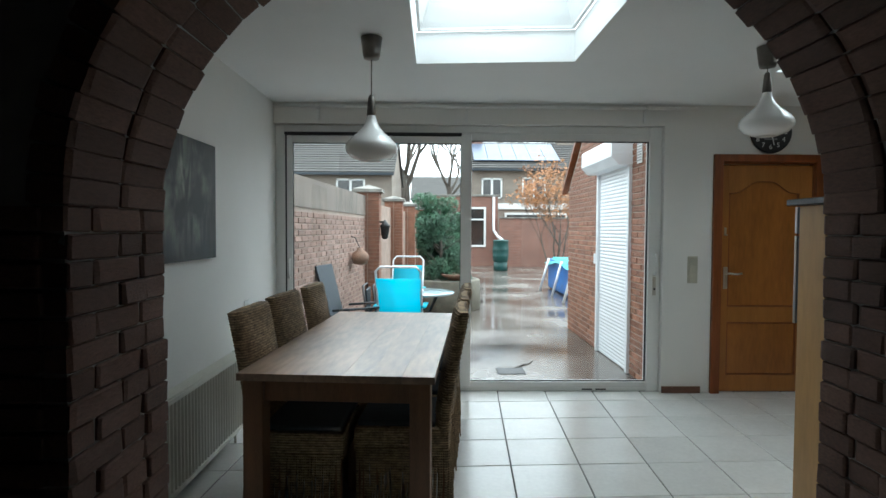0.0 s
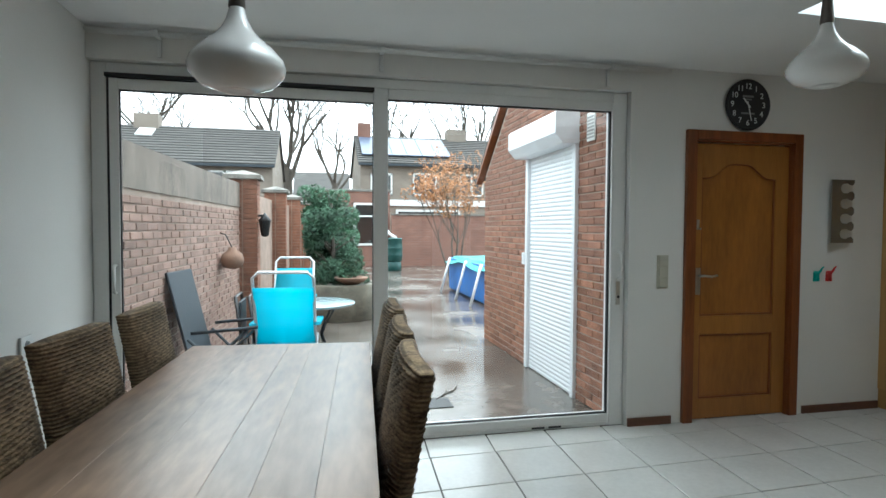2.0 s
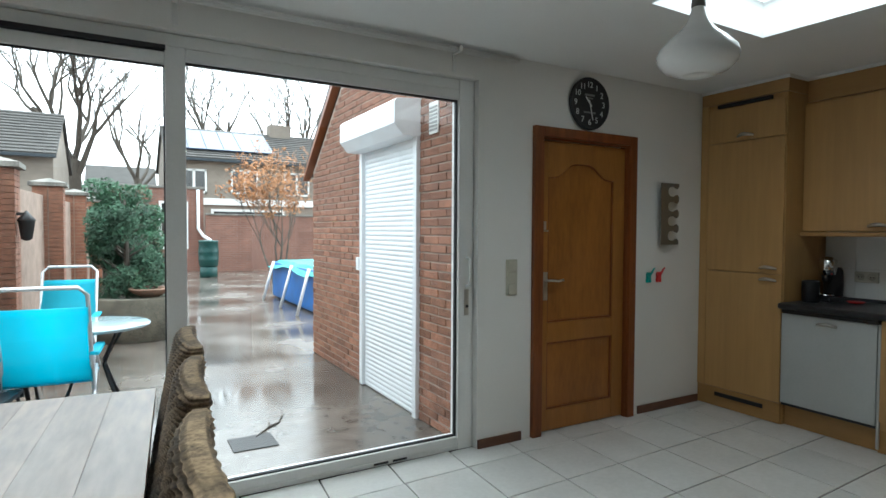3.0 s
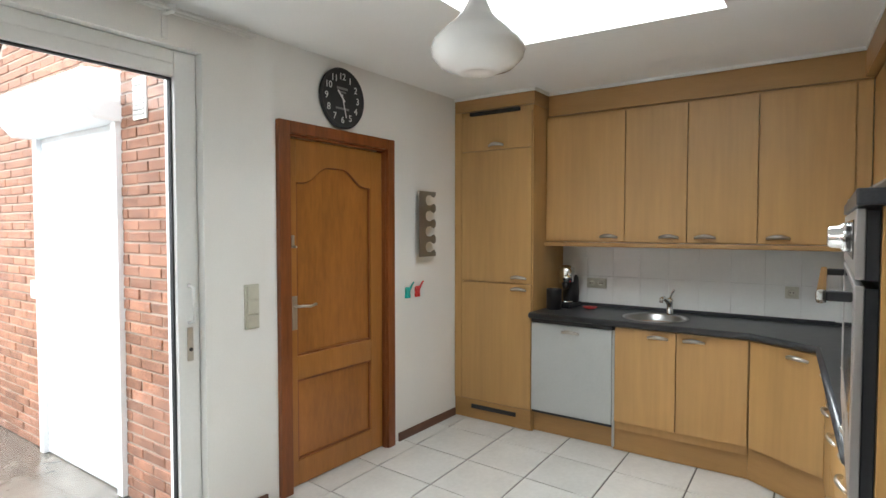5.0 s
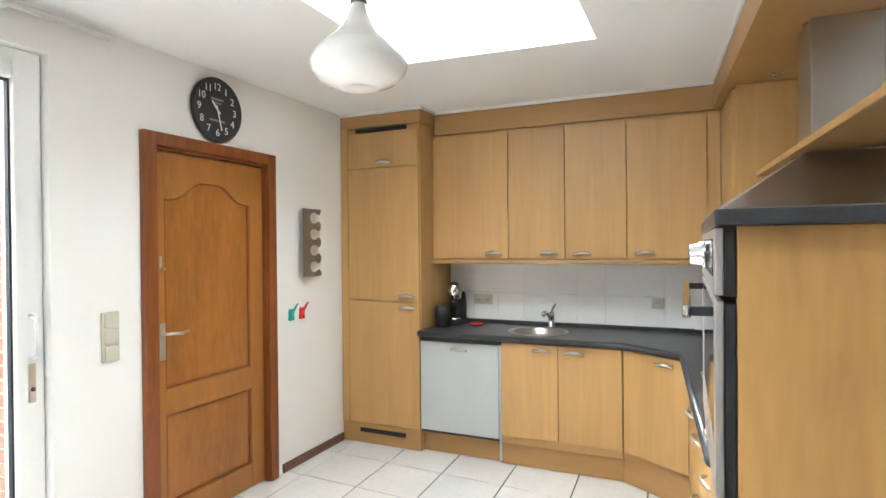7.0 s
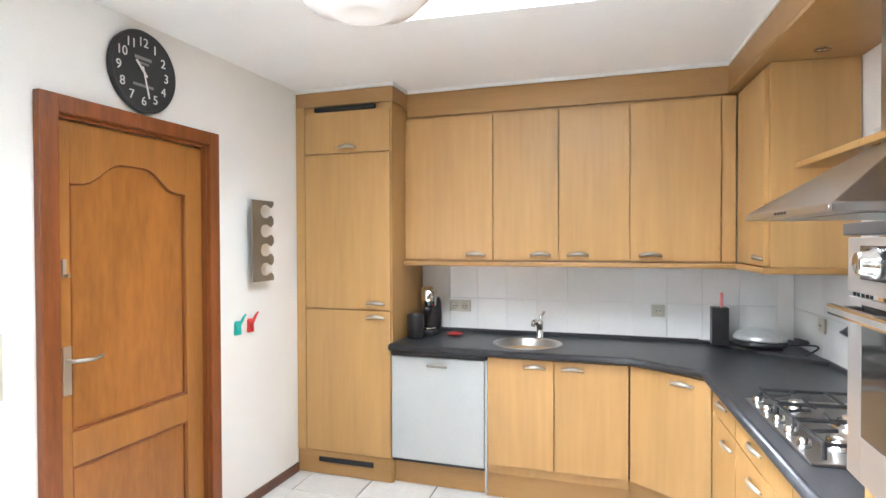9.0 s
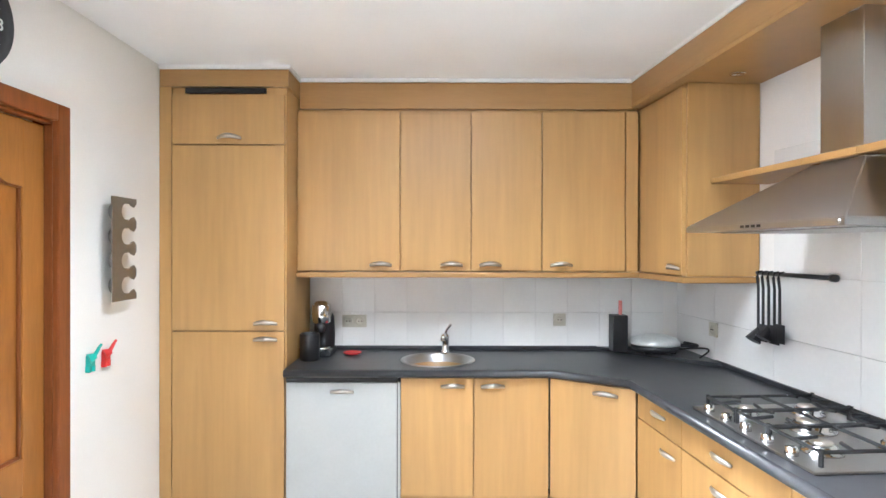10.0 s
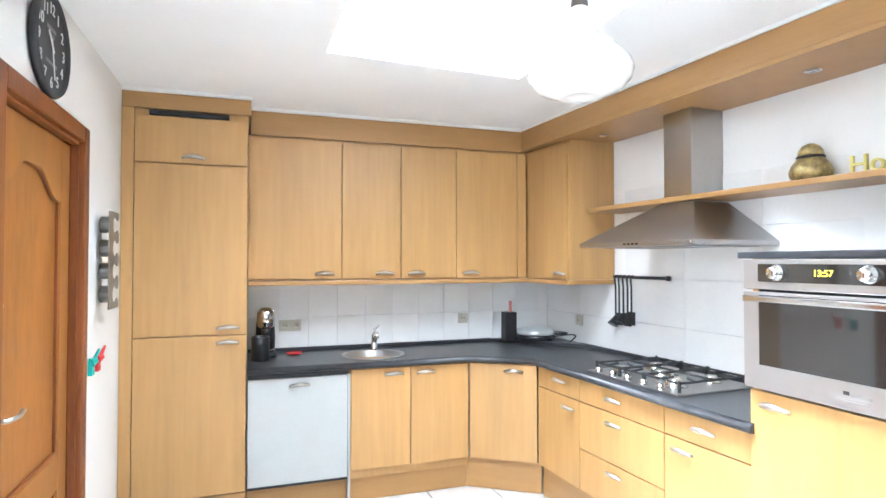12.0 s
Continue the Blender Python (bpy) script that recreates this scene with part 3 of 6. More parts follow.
# ---- dining corner ----
def canvas_mat():
    """Pale mist between dark crooked trunks, dark towards the rim of the print."""
    m = mat("misty_forest_print", (0.03, 0.035, 0.03), 0.6)
    N, L = m.node_tree.nodes, m.node_tree.links
    tc, mp = N.new("ShaderNodeTexCoord"), N.new("ShaderNodeMapping")
    mp.inputs["Scale"].default_value = (1, 7, 1.6)
    trunks, mist = N.new("ShaderNodeTexNoise"), N.new("ShaderNodeTexNoise")
    trunks.inputs["Scale"].default_value, mist.inputs["Scale"].default_value = 2.0, 4.5
    trunks.inputs["Detail"].default_value, trunks.inputs["Distortion"].default_value = 6.0, 0.9
    mist.inputs["Detail"].default_value = 3.0
    L.new(tc.outputs["Object"], mp.inputs["Vector"])
    L.new(mp.outputs[0], trunks.inputs["Vector"])
    L.new(tc.outputs["Object"], mist.inputs["Vector"])
    gap, glow = N.new("ShaderNodeMapRange"), N.new("ShaderNodeMapRange")
    gap.inputs["From Min"].default_value, gap.inputs["From Max"].default_value = 0.42, 0.60
    glow.inputs["From Min"].default_value, glow.inputs["From Max"].default_value = 0.38, 0.72
    L.new(trunks.outputs["Fac"], gap.inputs["Value"])
    L.new(mist.outputs["Fac"], glow.inputs["Value"])
    centre, far = N.new("ShaderNodeVectorMath"), N.new("ShaderNodeMapRange")
    centre.operation = "DISTANCE"
    centre.inputs[1].default_value = (0.03, -0.02, 0.42)
    L.new(tc.outputs["Object"], centre.inputs[0])
    far.inputs["From Min"].default_value, far.inputs["From Max"].default_value = 0.08, 0.40
    far.inputs["To Min"].default_value, far.inputs["To Max"].default_value = 1.0, 0.04
    L.new(centre.outputs["Value"], far.inputs["Value"])
    a, b = N.new("ShaderNodeMath"), N.new("ShaderNodeMath")
    a.operation = b.operation = "MULTIPLY"
    L.new(gap.outputs[0], a.inputs[0])
    L.new(glow.outputs[0], a.inputs[1])
    L.new(a.outputs[0], b.inputs[0])
    L.new(far.outputs[0], b.inputs[1])
    rp = N.new("ShaderNodeValToRGB")
    rp.color_ramp.elements[0].color, rp.color_ramp.elements[1].color = (0.008, 0.010, 0.009, 1), (0.52, 0.56, 0.44, 1)
    L.new(b.outputs[0], rp.inputs["Fac"])
    L.new(rp.outputs["Color"], N["Principled BSDF"].inputs["Base Color"])
    return m


pic = thing("canvas_print", (WX, 3.46, 1.2), "dark canvas print of a misty forest", "picture")
boxes("canvas", [(WX, 3.11, 1.222, WX + 0.035, 3.84, 1.892)], canvas_mat(), pic, 0.003)

rad = thing("radiator", (WX, 3.3, 0.05), "cream ribbed panel radiator with a top grille", "radiator")
bm = bmesh.new()
prof = []
y = 2.36
while y < 4.1:
    prof += [(WX + 0.092, y), (WX + 0.092, y + 0.018), (WX + 0.102, y + 0.024), (WX + 0.102, y + 0.034)]
    y += 0.04
outline = [(WX + 0.04, 2.36)] + prof + [(WX + 0.04, prof[-1][1])]
ob = prism("panel", outline, "z", 0.10, 0.56, RADIATOR, rad)
boxes("edge", [(WX + 0.03, 2.345, 0.085, WX + 0.108, 4.115, 0.11), (WX + 0.03, 2.345, 0.55, WX + 0.108, 4.115, 0.575), (WX + 0.03, 2.33, 0.085, WX + 0.108, 2.36, 0.59), (WX + 0.03, 4.10, 0.085, WX + 0.108, 4.13, 0.59)], RADIATOR, rad, 0.004)
boxes("grille", [(WX + 0.035 + 0.016 * k, 2.36, 0.577, WX + 0.043 + 0.016 * k, 4.1, 0.587) for k in range(5)], RADIATOR, rad)
each("bracket", [(WX, yy, 0.2, WX + 0.045, yy + 0.04, 0.5) for yy in (2.6, 3.8)], RADIATOR, rad)
tubes("pipe", [[(WX + 0.07, 4.05, 0.09), (WX + 0.07, 4.05, -0.004)]], 0.009, RADIATOR, rad)
so = thing("wall_socket", (WX, 4.48, 0.83), "white wall socket beside the patio door", "socket")
boxes("plate", [(WX, 4.43, 0.80, WX + 0.012, 4.53, 0.88)], PVC, so, 0.003)
lathe("cup", [(0.02, 0), (0.022, 0.004), (0.018, 0.004), (0.016, 0.0)], PVC, parent=so, m=pose(WX + 0.012, 4.48, 0.84, 0, 90), steps=20)


def dining_table():
    t = thing("dining_table", (0.06, 3.70, 0), "heavy brown hardwood dining table with plank top", "table", turn=-4.2)
    w, l, h = 0.43, 0.93, 0.775
    cuts = (-w, -0.27, -0.13, 0.035, 0.15, 0.29, w)
    for k, (x0, x1) in enumerate(zip(cuts, cuts[1:])):
        boxes("plank", [(x0 + 0.0002, -l, h - 0.032, x1 - 0.0002, l, h - (0.0004 if k % 2 else 0))], TABLE, t, 0.0009, True)
    boxes("apron", [(-w + 0.05, -l + 0.05, h - 0.13, w - 0.05, -l + 0.075, h - 0.033), (-w + 0.05, l - 0.075, h - 0.13, w - 0.05, l - 0.05, h - 0.033),
                    (-w + 0.05, -l + 0.075, h - 0.13, -w + 0.075, l - 0.075, h - 0.033), (w - 0.075, -l + 0.075, h - 0.13, w - 0.05, l - 0.075, h - 0.033)], TABLELEG, t, 0.002, True)
    for sx in (-1, 1):
        for sy in (-1, 1):
            cx, cy = sx * (w - 0.065), sy * (l - 0.065)
            boxes("leg", [(cx - 0.045, cy - 0.045, 0, cx + 0.045, cy + 0.045, h - 0.033)], TABLELEG, t, 0.005, True)


dining_table()


def woven_panel(name, grid, thick, parent, rows_per_m=70):
    """A rounded slab of woven rope: grid(u, v) gives the middle surface, its normal is along local x."""
    nu, nv = 36, 96
    bm = bmesh.new()
    sides = []
    for s in (-1, 1):
        vs = {}
        for i in range(nu + 1):
            for j in range(nv + 1):
                u, v = i / nu, j / nv
                p = Vector(grid(u, v))
                edge = min(1.0, min(u, 1 - u) * 9, min(v, 1 - v) * 22) ** 0.5
                rope = 0.0042 * (1 if j % 2 else -1) + 0.0022 * (1 if (i // 2 + j // 2) % 2 else -1)
                p.x += s * (thick / 2 * (0.45 + 0.55 * edge) + rope * edge)
                vs[i, j] = bm.verts.new(p)
        for i in range(nu):
            for j in range(nv):
                bm.faces.new((vs[i, j], vs[i + 1, j], vs[i + 1, j + 1], vs[i, j + 1]))
        sides.append(vs)
    a, b = sides
    rim = [(i, 0) for i in range(nu)] + [(nu, j) for j in range(nv)] + [(i, nv) for i in range(nu, 0, -1)] + [(0, j) for j in range(nv, 0, -1)]
    for p, q in zip(rim, rim[1:] + rim[:1]):
        bm.faces.new((a[p], a[q], b[q], b[p]))
    return finish(name, bm, WICKER, parent, True, smooth=True)


def wicker_chair():
    """Seat to +x, back at -x."""
    c = thing("wicker_chair", (0, 0, 0), "high-backed woven seagrass dining chair at the table", "chair", "chairs round the table")
    woven_panel("backrest", lambda u, v: (-0.19 - 0.095 * v ** 1.3 + 0.018 * math.sin(math.pi * u), -0.225 + 0.45 * u, 0.42 + 0.60 * v - 0.012 * abs(2 * u - 1) ** 3 * v), 0.062, c)
    boxes("seat", [(-0.215, -0.225, 0.335, 0.24, 0.225, 0.455)], WICKER, c, 0.018, True)
    boxes("cushion", [(-0.15, -0.205, 0.456, 0.225, 0.205, 0.485)], DKFAB, c, 0.013, True)
    bm = bmesh.new()
    rnd = random.Random(4)
    for k in range(150):
        yy, side = -0.225 + 0.45 * (k % 50) / 50, k // 50
        x = -0.215 if side == 0 else -0.21 + 0.44 * ((k % 50) / 50)
        yy = yy if side == 0 else (-0.225 if side == 1 else 0.225)
        add_tube(bm, [(x, yy, 0.36), (x + rnd.uniform(-0.012, 0.006), yy * 1.03, 0.2), (x + rnd.uniform(-0.02, 0.012), yy * 1.04 + rnd.uniform(-0.006, 0.006), rnd.uniform(0.015, 0.05))], 0.0065, 5, 0.004)
    tagged(finish("woven_skirt", bm, WICKER, c, True), kind="stuff")
    for x in (-0.185, 0.2):
        for yy in (-0.19, 0.19):
            boxes("leg", [(x - 0.022, yy - 0.022, 0, x + 0.022, yy + 0.022, 0.335)], TABLELEG, c, 0.004, True)
    return c


first_chair = wicker_chair()
CH = ((-0.225, 3.19, -3), (-0.21, 3.74, -6), (-0.16, 4.33, -3), (0.285, 3.25, 177), (0.328, 3.78, 175), (0.37, 4.32, 177))
first_chair.matrix_basis = pose(CH[0][0], CH[0][1], 0, 0, 0, CH[0][2])
for x, y, r in CH[1:]:
    copy_thing(first_chair, pose(x, y, 0, 0, 0, r))


def pendant(x, y, drop):
    p = thing("pendant_lamp", (x, y, drop), "white opal glass pendant lamp with a dark metal cap", "lamp", "pendant lamps")
    prof = [(0.03, 0.006), (0.055, 0.0), (0.066, 0.004), (0.112, 0.020), (0.139, 0.048), (0.146, 0.072), (0.139, 0.096), (0.108, 0.130), (0.072, 0.160), (0.048, 0.188), (0.033, 0.216), (0.025, 0.244), (0.021, 0.262)]
    lathe("shade", prof, OPAL, parent=p, steps=48, local=True)
    lathe("cap", [(0.024, 0.252), (0.026, 0.257), (0.018, 0.352), (0.012, 0.366), (0.004, 0.369)], CUP, parent=p, steps=24, local=True)
    tubes("cord", [[(0, 0, 0.36), (0, 0, CZ - drop - 0.1)]], 0.0035, CUP, p, 6, True)
    lathe("ceiling_cup", [(0.012, CZ - drop - 0.125), (0.042, CZ - drop - 0.12), (0.048, CZ - drop - 0.1), (0.06, CZ - drop - 0.004), (0.05, CZ - drop)], CUP, parent=p, steps=28, local=True)
    return p


pendant(0.06, 3.56, 1.778)
pendant(2.335, 3.655, 1.948)


# ---- kitchen, sink side ----
def bow_handle(parent, p, along, out, name="handle", length=0.125):
    """A curved bar handle at p, along one direction and standing out along another."""
    p, along, out = Vector(p), Vector(along).normalized(), Vector(out).normalized()
    a, b = p - along * length / 2, p + along * length / 2
    bm = bmesh.new()
    n = 10
    rows = []
    for i in range(n + 1):
        s = i / n
        c = a.lerp(b, s) + out * (0.006 + 0.024 * math.sin(math.pi * s)) + Vector((0, 0, 0.010 * math.sin(math.pi * s) - 0.005))
        w = 0.011 * (0.7 + 0.5 * math.sin(math.pi * s))
        rows.append([bm.verts.new(c + o) for o in (Vector((0, 0, w)), out * 0.006, Vector((0, 0, -w)), -out * 0.006)])
    for r, q in zip(rows, rows[1:]):
        for k in range(4):
            bm.faces.new((r[k], r[(k + 1) % 4], q[(k + 1) % 4], q[k]))
    bm.faces.new(rows[0])
    bm.faces.new(rows[-1])
    return finish(name, bm, NICKEL, parent, True, True)


def front_east(cab, y0, y1, z0, z1, x, handle_at=None, name="door", m=None, gap=0.003):
    """A cabinet front that faces west."""
    loc = cab.location
    d = boxes(name, [(x - 0.02 - loc.x, y0 + gap - loc.y, z0 + gap - loc.z, x - loc.x, y1 - gap - loc.y, z1 - gap - loc.z)], m or BEECH, cab, 0.0018, True)
    if handle_at:
        bow_handle(d, (x - 0.02 - loc.x, handle_at[0] - loc.y, handle_at[1] - loc.z), (0, 1, 0), (-1, 0, 0))
    return d


fr = thing("tall_cabinet", (4.78, 4.87, 0), "tall beech-veneer fridge cabinet with three doors", "cabinet")
boxes("body", [(4.512, 4.535, 0.0, EX - 0.002, 5.197, 2.35)], BEECH, fr, 0.001)
boxes("cornice", [(4.492, 4.52, 2.352, EX - 0.002, 5.197, 2.442)], BEECHH, fr, 0.003)
boxes("plinth", [(4.497, 4.54, 0.004, 4.511, 5.195, 0.15)], BEECHH, fr)
each("vent_grille", [(4.486, 4.66, 0.085, 4.496, 5.04, 0.115), (4.486, 4.64, 2.318, 4.511, 5.06, 2.343)], BLACK, fr, 0.002)
boxes("side_strip", [(4.492, 5.135, 0.152, 4.511, 5.197, 2.35)], BEECH, fr)
front_east(fr, 4.538, 5.133, 0.152, 1.066, 4.511, (4.64, 1.025))
front_east(fr, 4.538, 5.133, 1.068, 2.045, 4.511, (4.64, 1.11))
front_east(fr, 4.538, 5.133, 2.047, 2.312, 4.511, (4.83, 2.085), "flap")

dw = thing("dishwasher", (4.76, 4.24, 0), "white undercounter dishwasher with a plain front", "dishwasher")
boxes("body", [(4.50, 3.944, 0.15, EX - 0.02, 4.531, 0.826)], BLACK, dw)
front_east(dw, 3.945, 4.53, 0.17, 0.80, 4.498, (4.235, 0.755), "door", WHITEPL)
boxes("control_strip", [(4.482, 3.945, 0.804, 4.499, 4.53, 0.826)], BLACK, dw)
boxes("foot_strip", [(4.482, 3.930, 0.03, 4.50, 3.943, 0.80)], WHITEPL, dw)
boxes("plinth", [(4.54, 3.944, 0.004, 4.554, 4.531, 0.15)], BEECHH, dw)

sc = thing("sink_cabinet", (4.77, 3.55, 0), "beech-veneer sink cabinet with two doors", "cabinet")
boxes("body", [(4.495, 3.15, 0.15, EX - 0.02, 3.928, 0.828)], BEECH, sc, 0.001)
boxes("plinth", [(4.515, 3.15, 0.004, 4.53, 3.943, 0.198)], BEECHH, sc)
front_east(sc, 3.546, 3.928, 0.203, 0.826, 4.493, (3.655, 0.785))
front_east(sc, 3.15, 3.546, 0.203, 0.826, 4.493, (3.445, 0.785))

# diagonal corner cabinet
P, Q = Vector((4.473, 3.146, 0)), Vector((*S(1.57, 0.60)[:2], 0))
cc = thing("corner_cabinet", ((P.x + Q.x) / 2, (P.y + Q.y) / 2, 0), "beech-veneer corner cabinet with a diagonal door", "cabinet")
dirn = (Q - P).normalized()
outw = Vector((dirn.y, -dirn.x, 0))
if outw.x > 0:
    outw = -outw


def slab_between(name, p, q, z0, z1, thick, material, parent, gap=0.002, back=0.0):
    d = (q - p).normalized()
    a, b = p + d * gap, q - d * gap
    pts = [a - outw * back, b - outw * back, b - outw * (thick + back), a - outw * (thick + back)]
    return prism(name, [(v.x, v.y) for v in pts], "z", z0, z1, material, parent, 0.0015)


door = slab_between("door", P, Q, 0.205, 0.824, 0.02, BEECH, cc)
hp = P.lerp(Q, 0.66) - cc.location
bow_handle(door, (hp.x, hp.y, 0.785), dirn, outw)
slab_between("plinth", P, Q, 0.004, 0.198, 0.02, BEECHH, cc, -0.025, 0.03)
slab_between("body", P, Q, 0.2, 0.828, 0.2, BEECH, cc, 0.012, 0.022)


def counter_top():
    w = thing("worktop", (4.7, 3.2, 0.83), "charcoal laminate worktop round the corner", "worktop")
    p = [(4.455, 4.533), (4.455, 3.14), tuple(S(1.585, 0.622)[:2]), tuple(S(0.003, 0.622)[:2]), tuple(S(0.003, 0.004)[:2]), tuple(S(2.315, 0.004)[:2]), (EX - 0.003, 2.26), (EX - 0.003, 4.533)]
    # a round hole for the sink
    bm = bmesh.new()
    cx, cy, r, n = 4.715, 3.735, 0.192, 32
    ring = [(cx + r * math.cos(2 * math.pi * i / n), cy + r * math.sin(2 * math.pi * i / n)) for i in range(n)]
    for z in (0.832, 0.872):
        o = [bm.verts.new((*c, z)) for c in p]
        h = [bm.verts.new((*c, z)) for c in ring]
        es = [bm.edges.new((v[i], v[(i + 1) % len(v)])) for v in (o, h) for i in range(len(v))]
        bmesh.ops.triangle_fill(bm, use_beauty=True, use_dissolve=False, edges=es)
    bm.verts.ensure_lookup_table()
    k, m = len(p), len(p) + n
    for i in range(k):
        bm.faces.new([bm.verts[j] for j in (i, (i + 1) % k, m + (i + 1) % k, m + i)])
    for i in range(n):
        bm.faces.new([bm.verts[j] for j in (k + i, k + (i + 1) % n, m + k + (i + 1) % n, m + k + i)])
    finish("slab", bm, COUNTER, w)
    runs = []
    edge = [(4.452, 4.532, 0.852), (4.452, 3.14, 0.852), S(1.583, 0.626, 0.852), S(0.005, 0.626, 0.852)]
    tubes("rounded_edge", [edge], 0.020, COUNTER, w, 10)
    boxes("upstand", [(EX - 0.022, 2.75, 0.873, EX - 0.003, 4.533, 0.897)], COUNTER, w, 0.003)
    prism("upstand", [tuple(S(0.004, 0.004)[:2]), tuple(S(1.9, 0.004)[:2]), tuple(S(1.9, 0.022)[:2]), tuple(S(0.004, 0.022)[:2])], "z", 0.873, 0.897, COUNTER, w)
    prism("corner_ledge", [(EX - 0.003, 2.76), tuple(S(1.80, 0.004)[:2]), tuple(S(2.315, 0.004)[:2]), (EX - 0.003, 2.26)], "z", 0.8731, 0.893, COUNTER, w, 0.002)


counter_top()

sk = thing("sink", (4.715, 3.735, 0.7), "round stainless steel sink sunk in the worktop", "sink")
lathe("basin", [(0.0, 0.735), (0.12, 0.738), (0.155, 0.755), (0.172, 0.80), (0.178, 0.868), (0.188, 0.876), (0.208, 0.8765), (0.211, 0.873), (0.186, 0.871), (0.168, 0.75), (0.1, 0.728), (0, 0.726)], STEEL, (4.715, 3.735, 0), sk, 48)
lathe("drain", [(0.045, 0.738), (0.045, 0.743), (0.03, 0.744), (0.0, 0.741)], CHROME, (4.715, 3.735, 0), sk, 24)
fa = thing("kitchen_tap", (4.915, 3.69, 0.873), "chrome single-lever kitchen tap", "tap")
lathe("body", [(0.028, 0), (0.028, 0.01), (0.022, 0.02), (0.021, 0.085), (0.024, 0.10), (0.015, 0.115), (0, 0.118)], CHROME, (4.915, 3.69, 0.873), fa, 24)
bm = bmesh.new()
add_tube(bm, [(4.91, 3.69, 0.93), (4.85, 3.695, 0.975), (4.79, 3.70, 1.0), (4.755, 3.705, 0.995), (4.745, 3.706, 0.975)], 0.014, 12)
finish("spout", bm, CHROME, fa, smooth=True)
tubes("lever", [[(4.915, 3.69, 0.985), (4.93, 3.685, 1.01), (4.90, 3.66, 1.045)]], 0.008, CHROME, fa)

# wall cabinets
edges = [4.535, 3.949, 3.548, 3.146, 2.672]
uc = thing("wall_cabinet", (4.88, 3.6, 1.36), "row of beech-veneer wall cabinets with bow handles", "cabinet")
boxes("body", [(4.742, 2.60, 1.371, EX - 0.002, 4.533, 2.29)], BEECH, uc, 0.001)
boxes("cornice", [(4.722, 2.60, 2.292, EX - 0.002, 4.518, 2.442)], BEECHH, uc, 0.003)
boxes("light_rail", [(4.69, 2.585, 1.338, 4.765, 4.533, 1.369)], BEECHH, uc, 0.008)
for k, (b1, a1) in enumerate(zip(edges, edges[1:])):
    hy = a1 + 0.11 if k in (0, 1) else b1 - 0.11
    front_east(uc, a1, b1, 1.373, 2.275, 4.741, (hy, 1.412))
boxes("filler", [(4.724, 2.60, 1.373, 4.741, 2.668, 2.275)], BEECH, uc)


# ---- kitchen, cooking side: built along u, v and turned with the wall ----
OVEN_RUN = pose(2.69, SY - 0.007, 0, 0, 0, 1.0)


def along(name, u, label, category, group="", z=0.0, run=RUN):
    ob = thing(name, (0, 0, 0), label, category, group)
    ob.matrix_basis = run @ pose(u, 0.3, z)
    return ob


def ubox(name, rows, material, parent, u, bevel=0.0, z=0.0):
    return boxes(name, [(r[0] - u, r[1] - 0.3, r[2] - z, r[3] - u, r[4] - 0.3, r[5] - z) for r in rows], material, parent, bevel, True)


def front_north(cab, u, u0, u1, z0, z1, v, handle=None, name="door", m=None):
    d = ubox(name, [(u0 + 0.003, v, z0 + 0.003, u1 - 0.003, v + 0.02, z1 - 0.003)], m or BEECH, cab, u, 0.0018)
    if handle:
        bow_handle(d, (handle[0] - u, v + 0.02 - 0.3, handle[1]), (1, 0, 0), (0, 1, 0))
    return d


V = 0.58
for u0, u1, fronts, label in (
        (1.13, 1.56, ((0.70, 0.826, 1.33, 0.78), (0.203, 0.70, 1.24, 0.64)), "beech-veneer base cabinet with a drawer and a door"),
        (0.485, 1.13, ((0.70, 0.826, 0.84, 0.77), (0.435, 0.70, 0.84, 0.645), (0.203, 0.435, 0.84, 0.385)), "beech-veneer base cabinet with three wide drawers"),
        (0.003, 0.485, ((0.70, 0.826, 0.26, 0.77), (0.203, 0.70, 0.38, 0.65)), "beech-veneer base cabinet with a drawer over a door")):
    um = (u0 + u1) / 2
    c = along("base_cabinet", um, label, "cabinet", "base cabinets under the hob")
    ubox("body", [(u0 + 0.001, 0.02, 0.2, u1 - 0.001, V - 0.001, 0.828)], BEECH, c, um)
    ubox("plinth", [(u0, 0.545, 0.004, u1, 0.56, 0.198)], BEECHH, c, um)
    for z0, z1, hu, hz in fronts:
        front_north(c, um, u0, u1, z0, z1, V, (hu, hz), "drawer" if z1 - z0 < 0.3 else "door")

# oven housing
U = -0.385
oc = along("oven_cabinet", U, "tall beech-veneer oven housing with a dark top", "cabinet", run=OVEN_RUN)
ubox("body", [(-0.77, 0.02, 0.0, -0.745, 0.622, 1.503), (-0.025, 0.02, 0.0, 0.0, 0.60, 1.503), (-0.745, 0.02, 0.15, -0.025, 0.595, 1.0), (-0.745, 0.02, 1.0, -0.025, 0.1, 1.503)], BEECHSIDE, oc, U, 0.001)
ubox("plinth", [(-0.745, 0.54, 0.004, -0.025, 0.555, 0.148)], BEECHH, oc, U)
ubox("top", [(-0.805, 0.0, 1.504, 0.02, 0.657, 1.53)], COUNTER, oc, U, 0.004)
front_north(oc, U, -0.77, 0.0, 0.155, 1.005, 0.602, (-0.11, 0.955))
ov = along("built_in_oven", U, "stainless steel built-in oven with a dark glass door", "oven", z=1.01, run=OVEN_RUN)
ubox("body", [(-0.74, 0.11, 1.018, -0.03, 0.60, 1.498)], BLACK, ov, U, 0, 1.01)
ubox("rim", [(-0.766, 0.624, 1.02, -0.008, 0.642, 1.376), (-0.766, 0.624, 1.388, -0.008, 0.642, 1.498)], BLACK, ov, U, 0.002, 1.01)
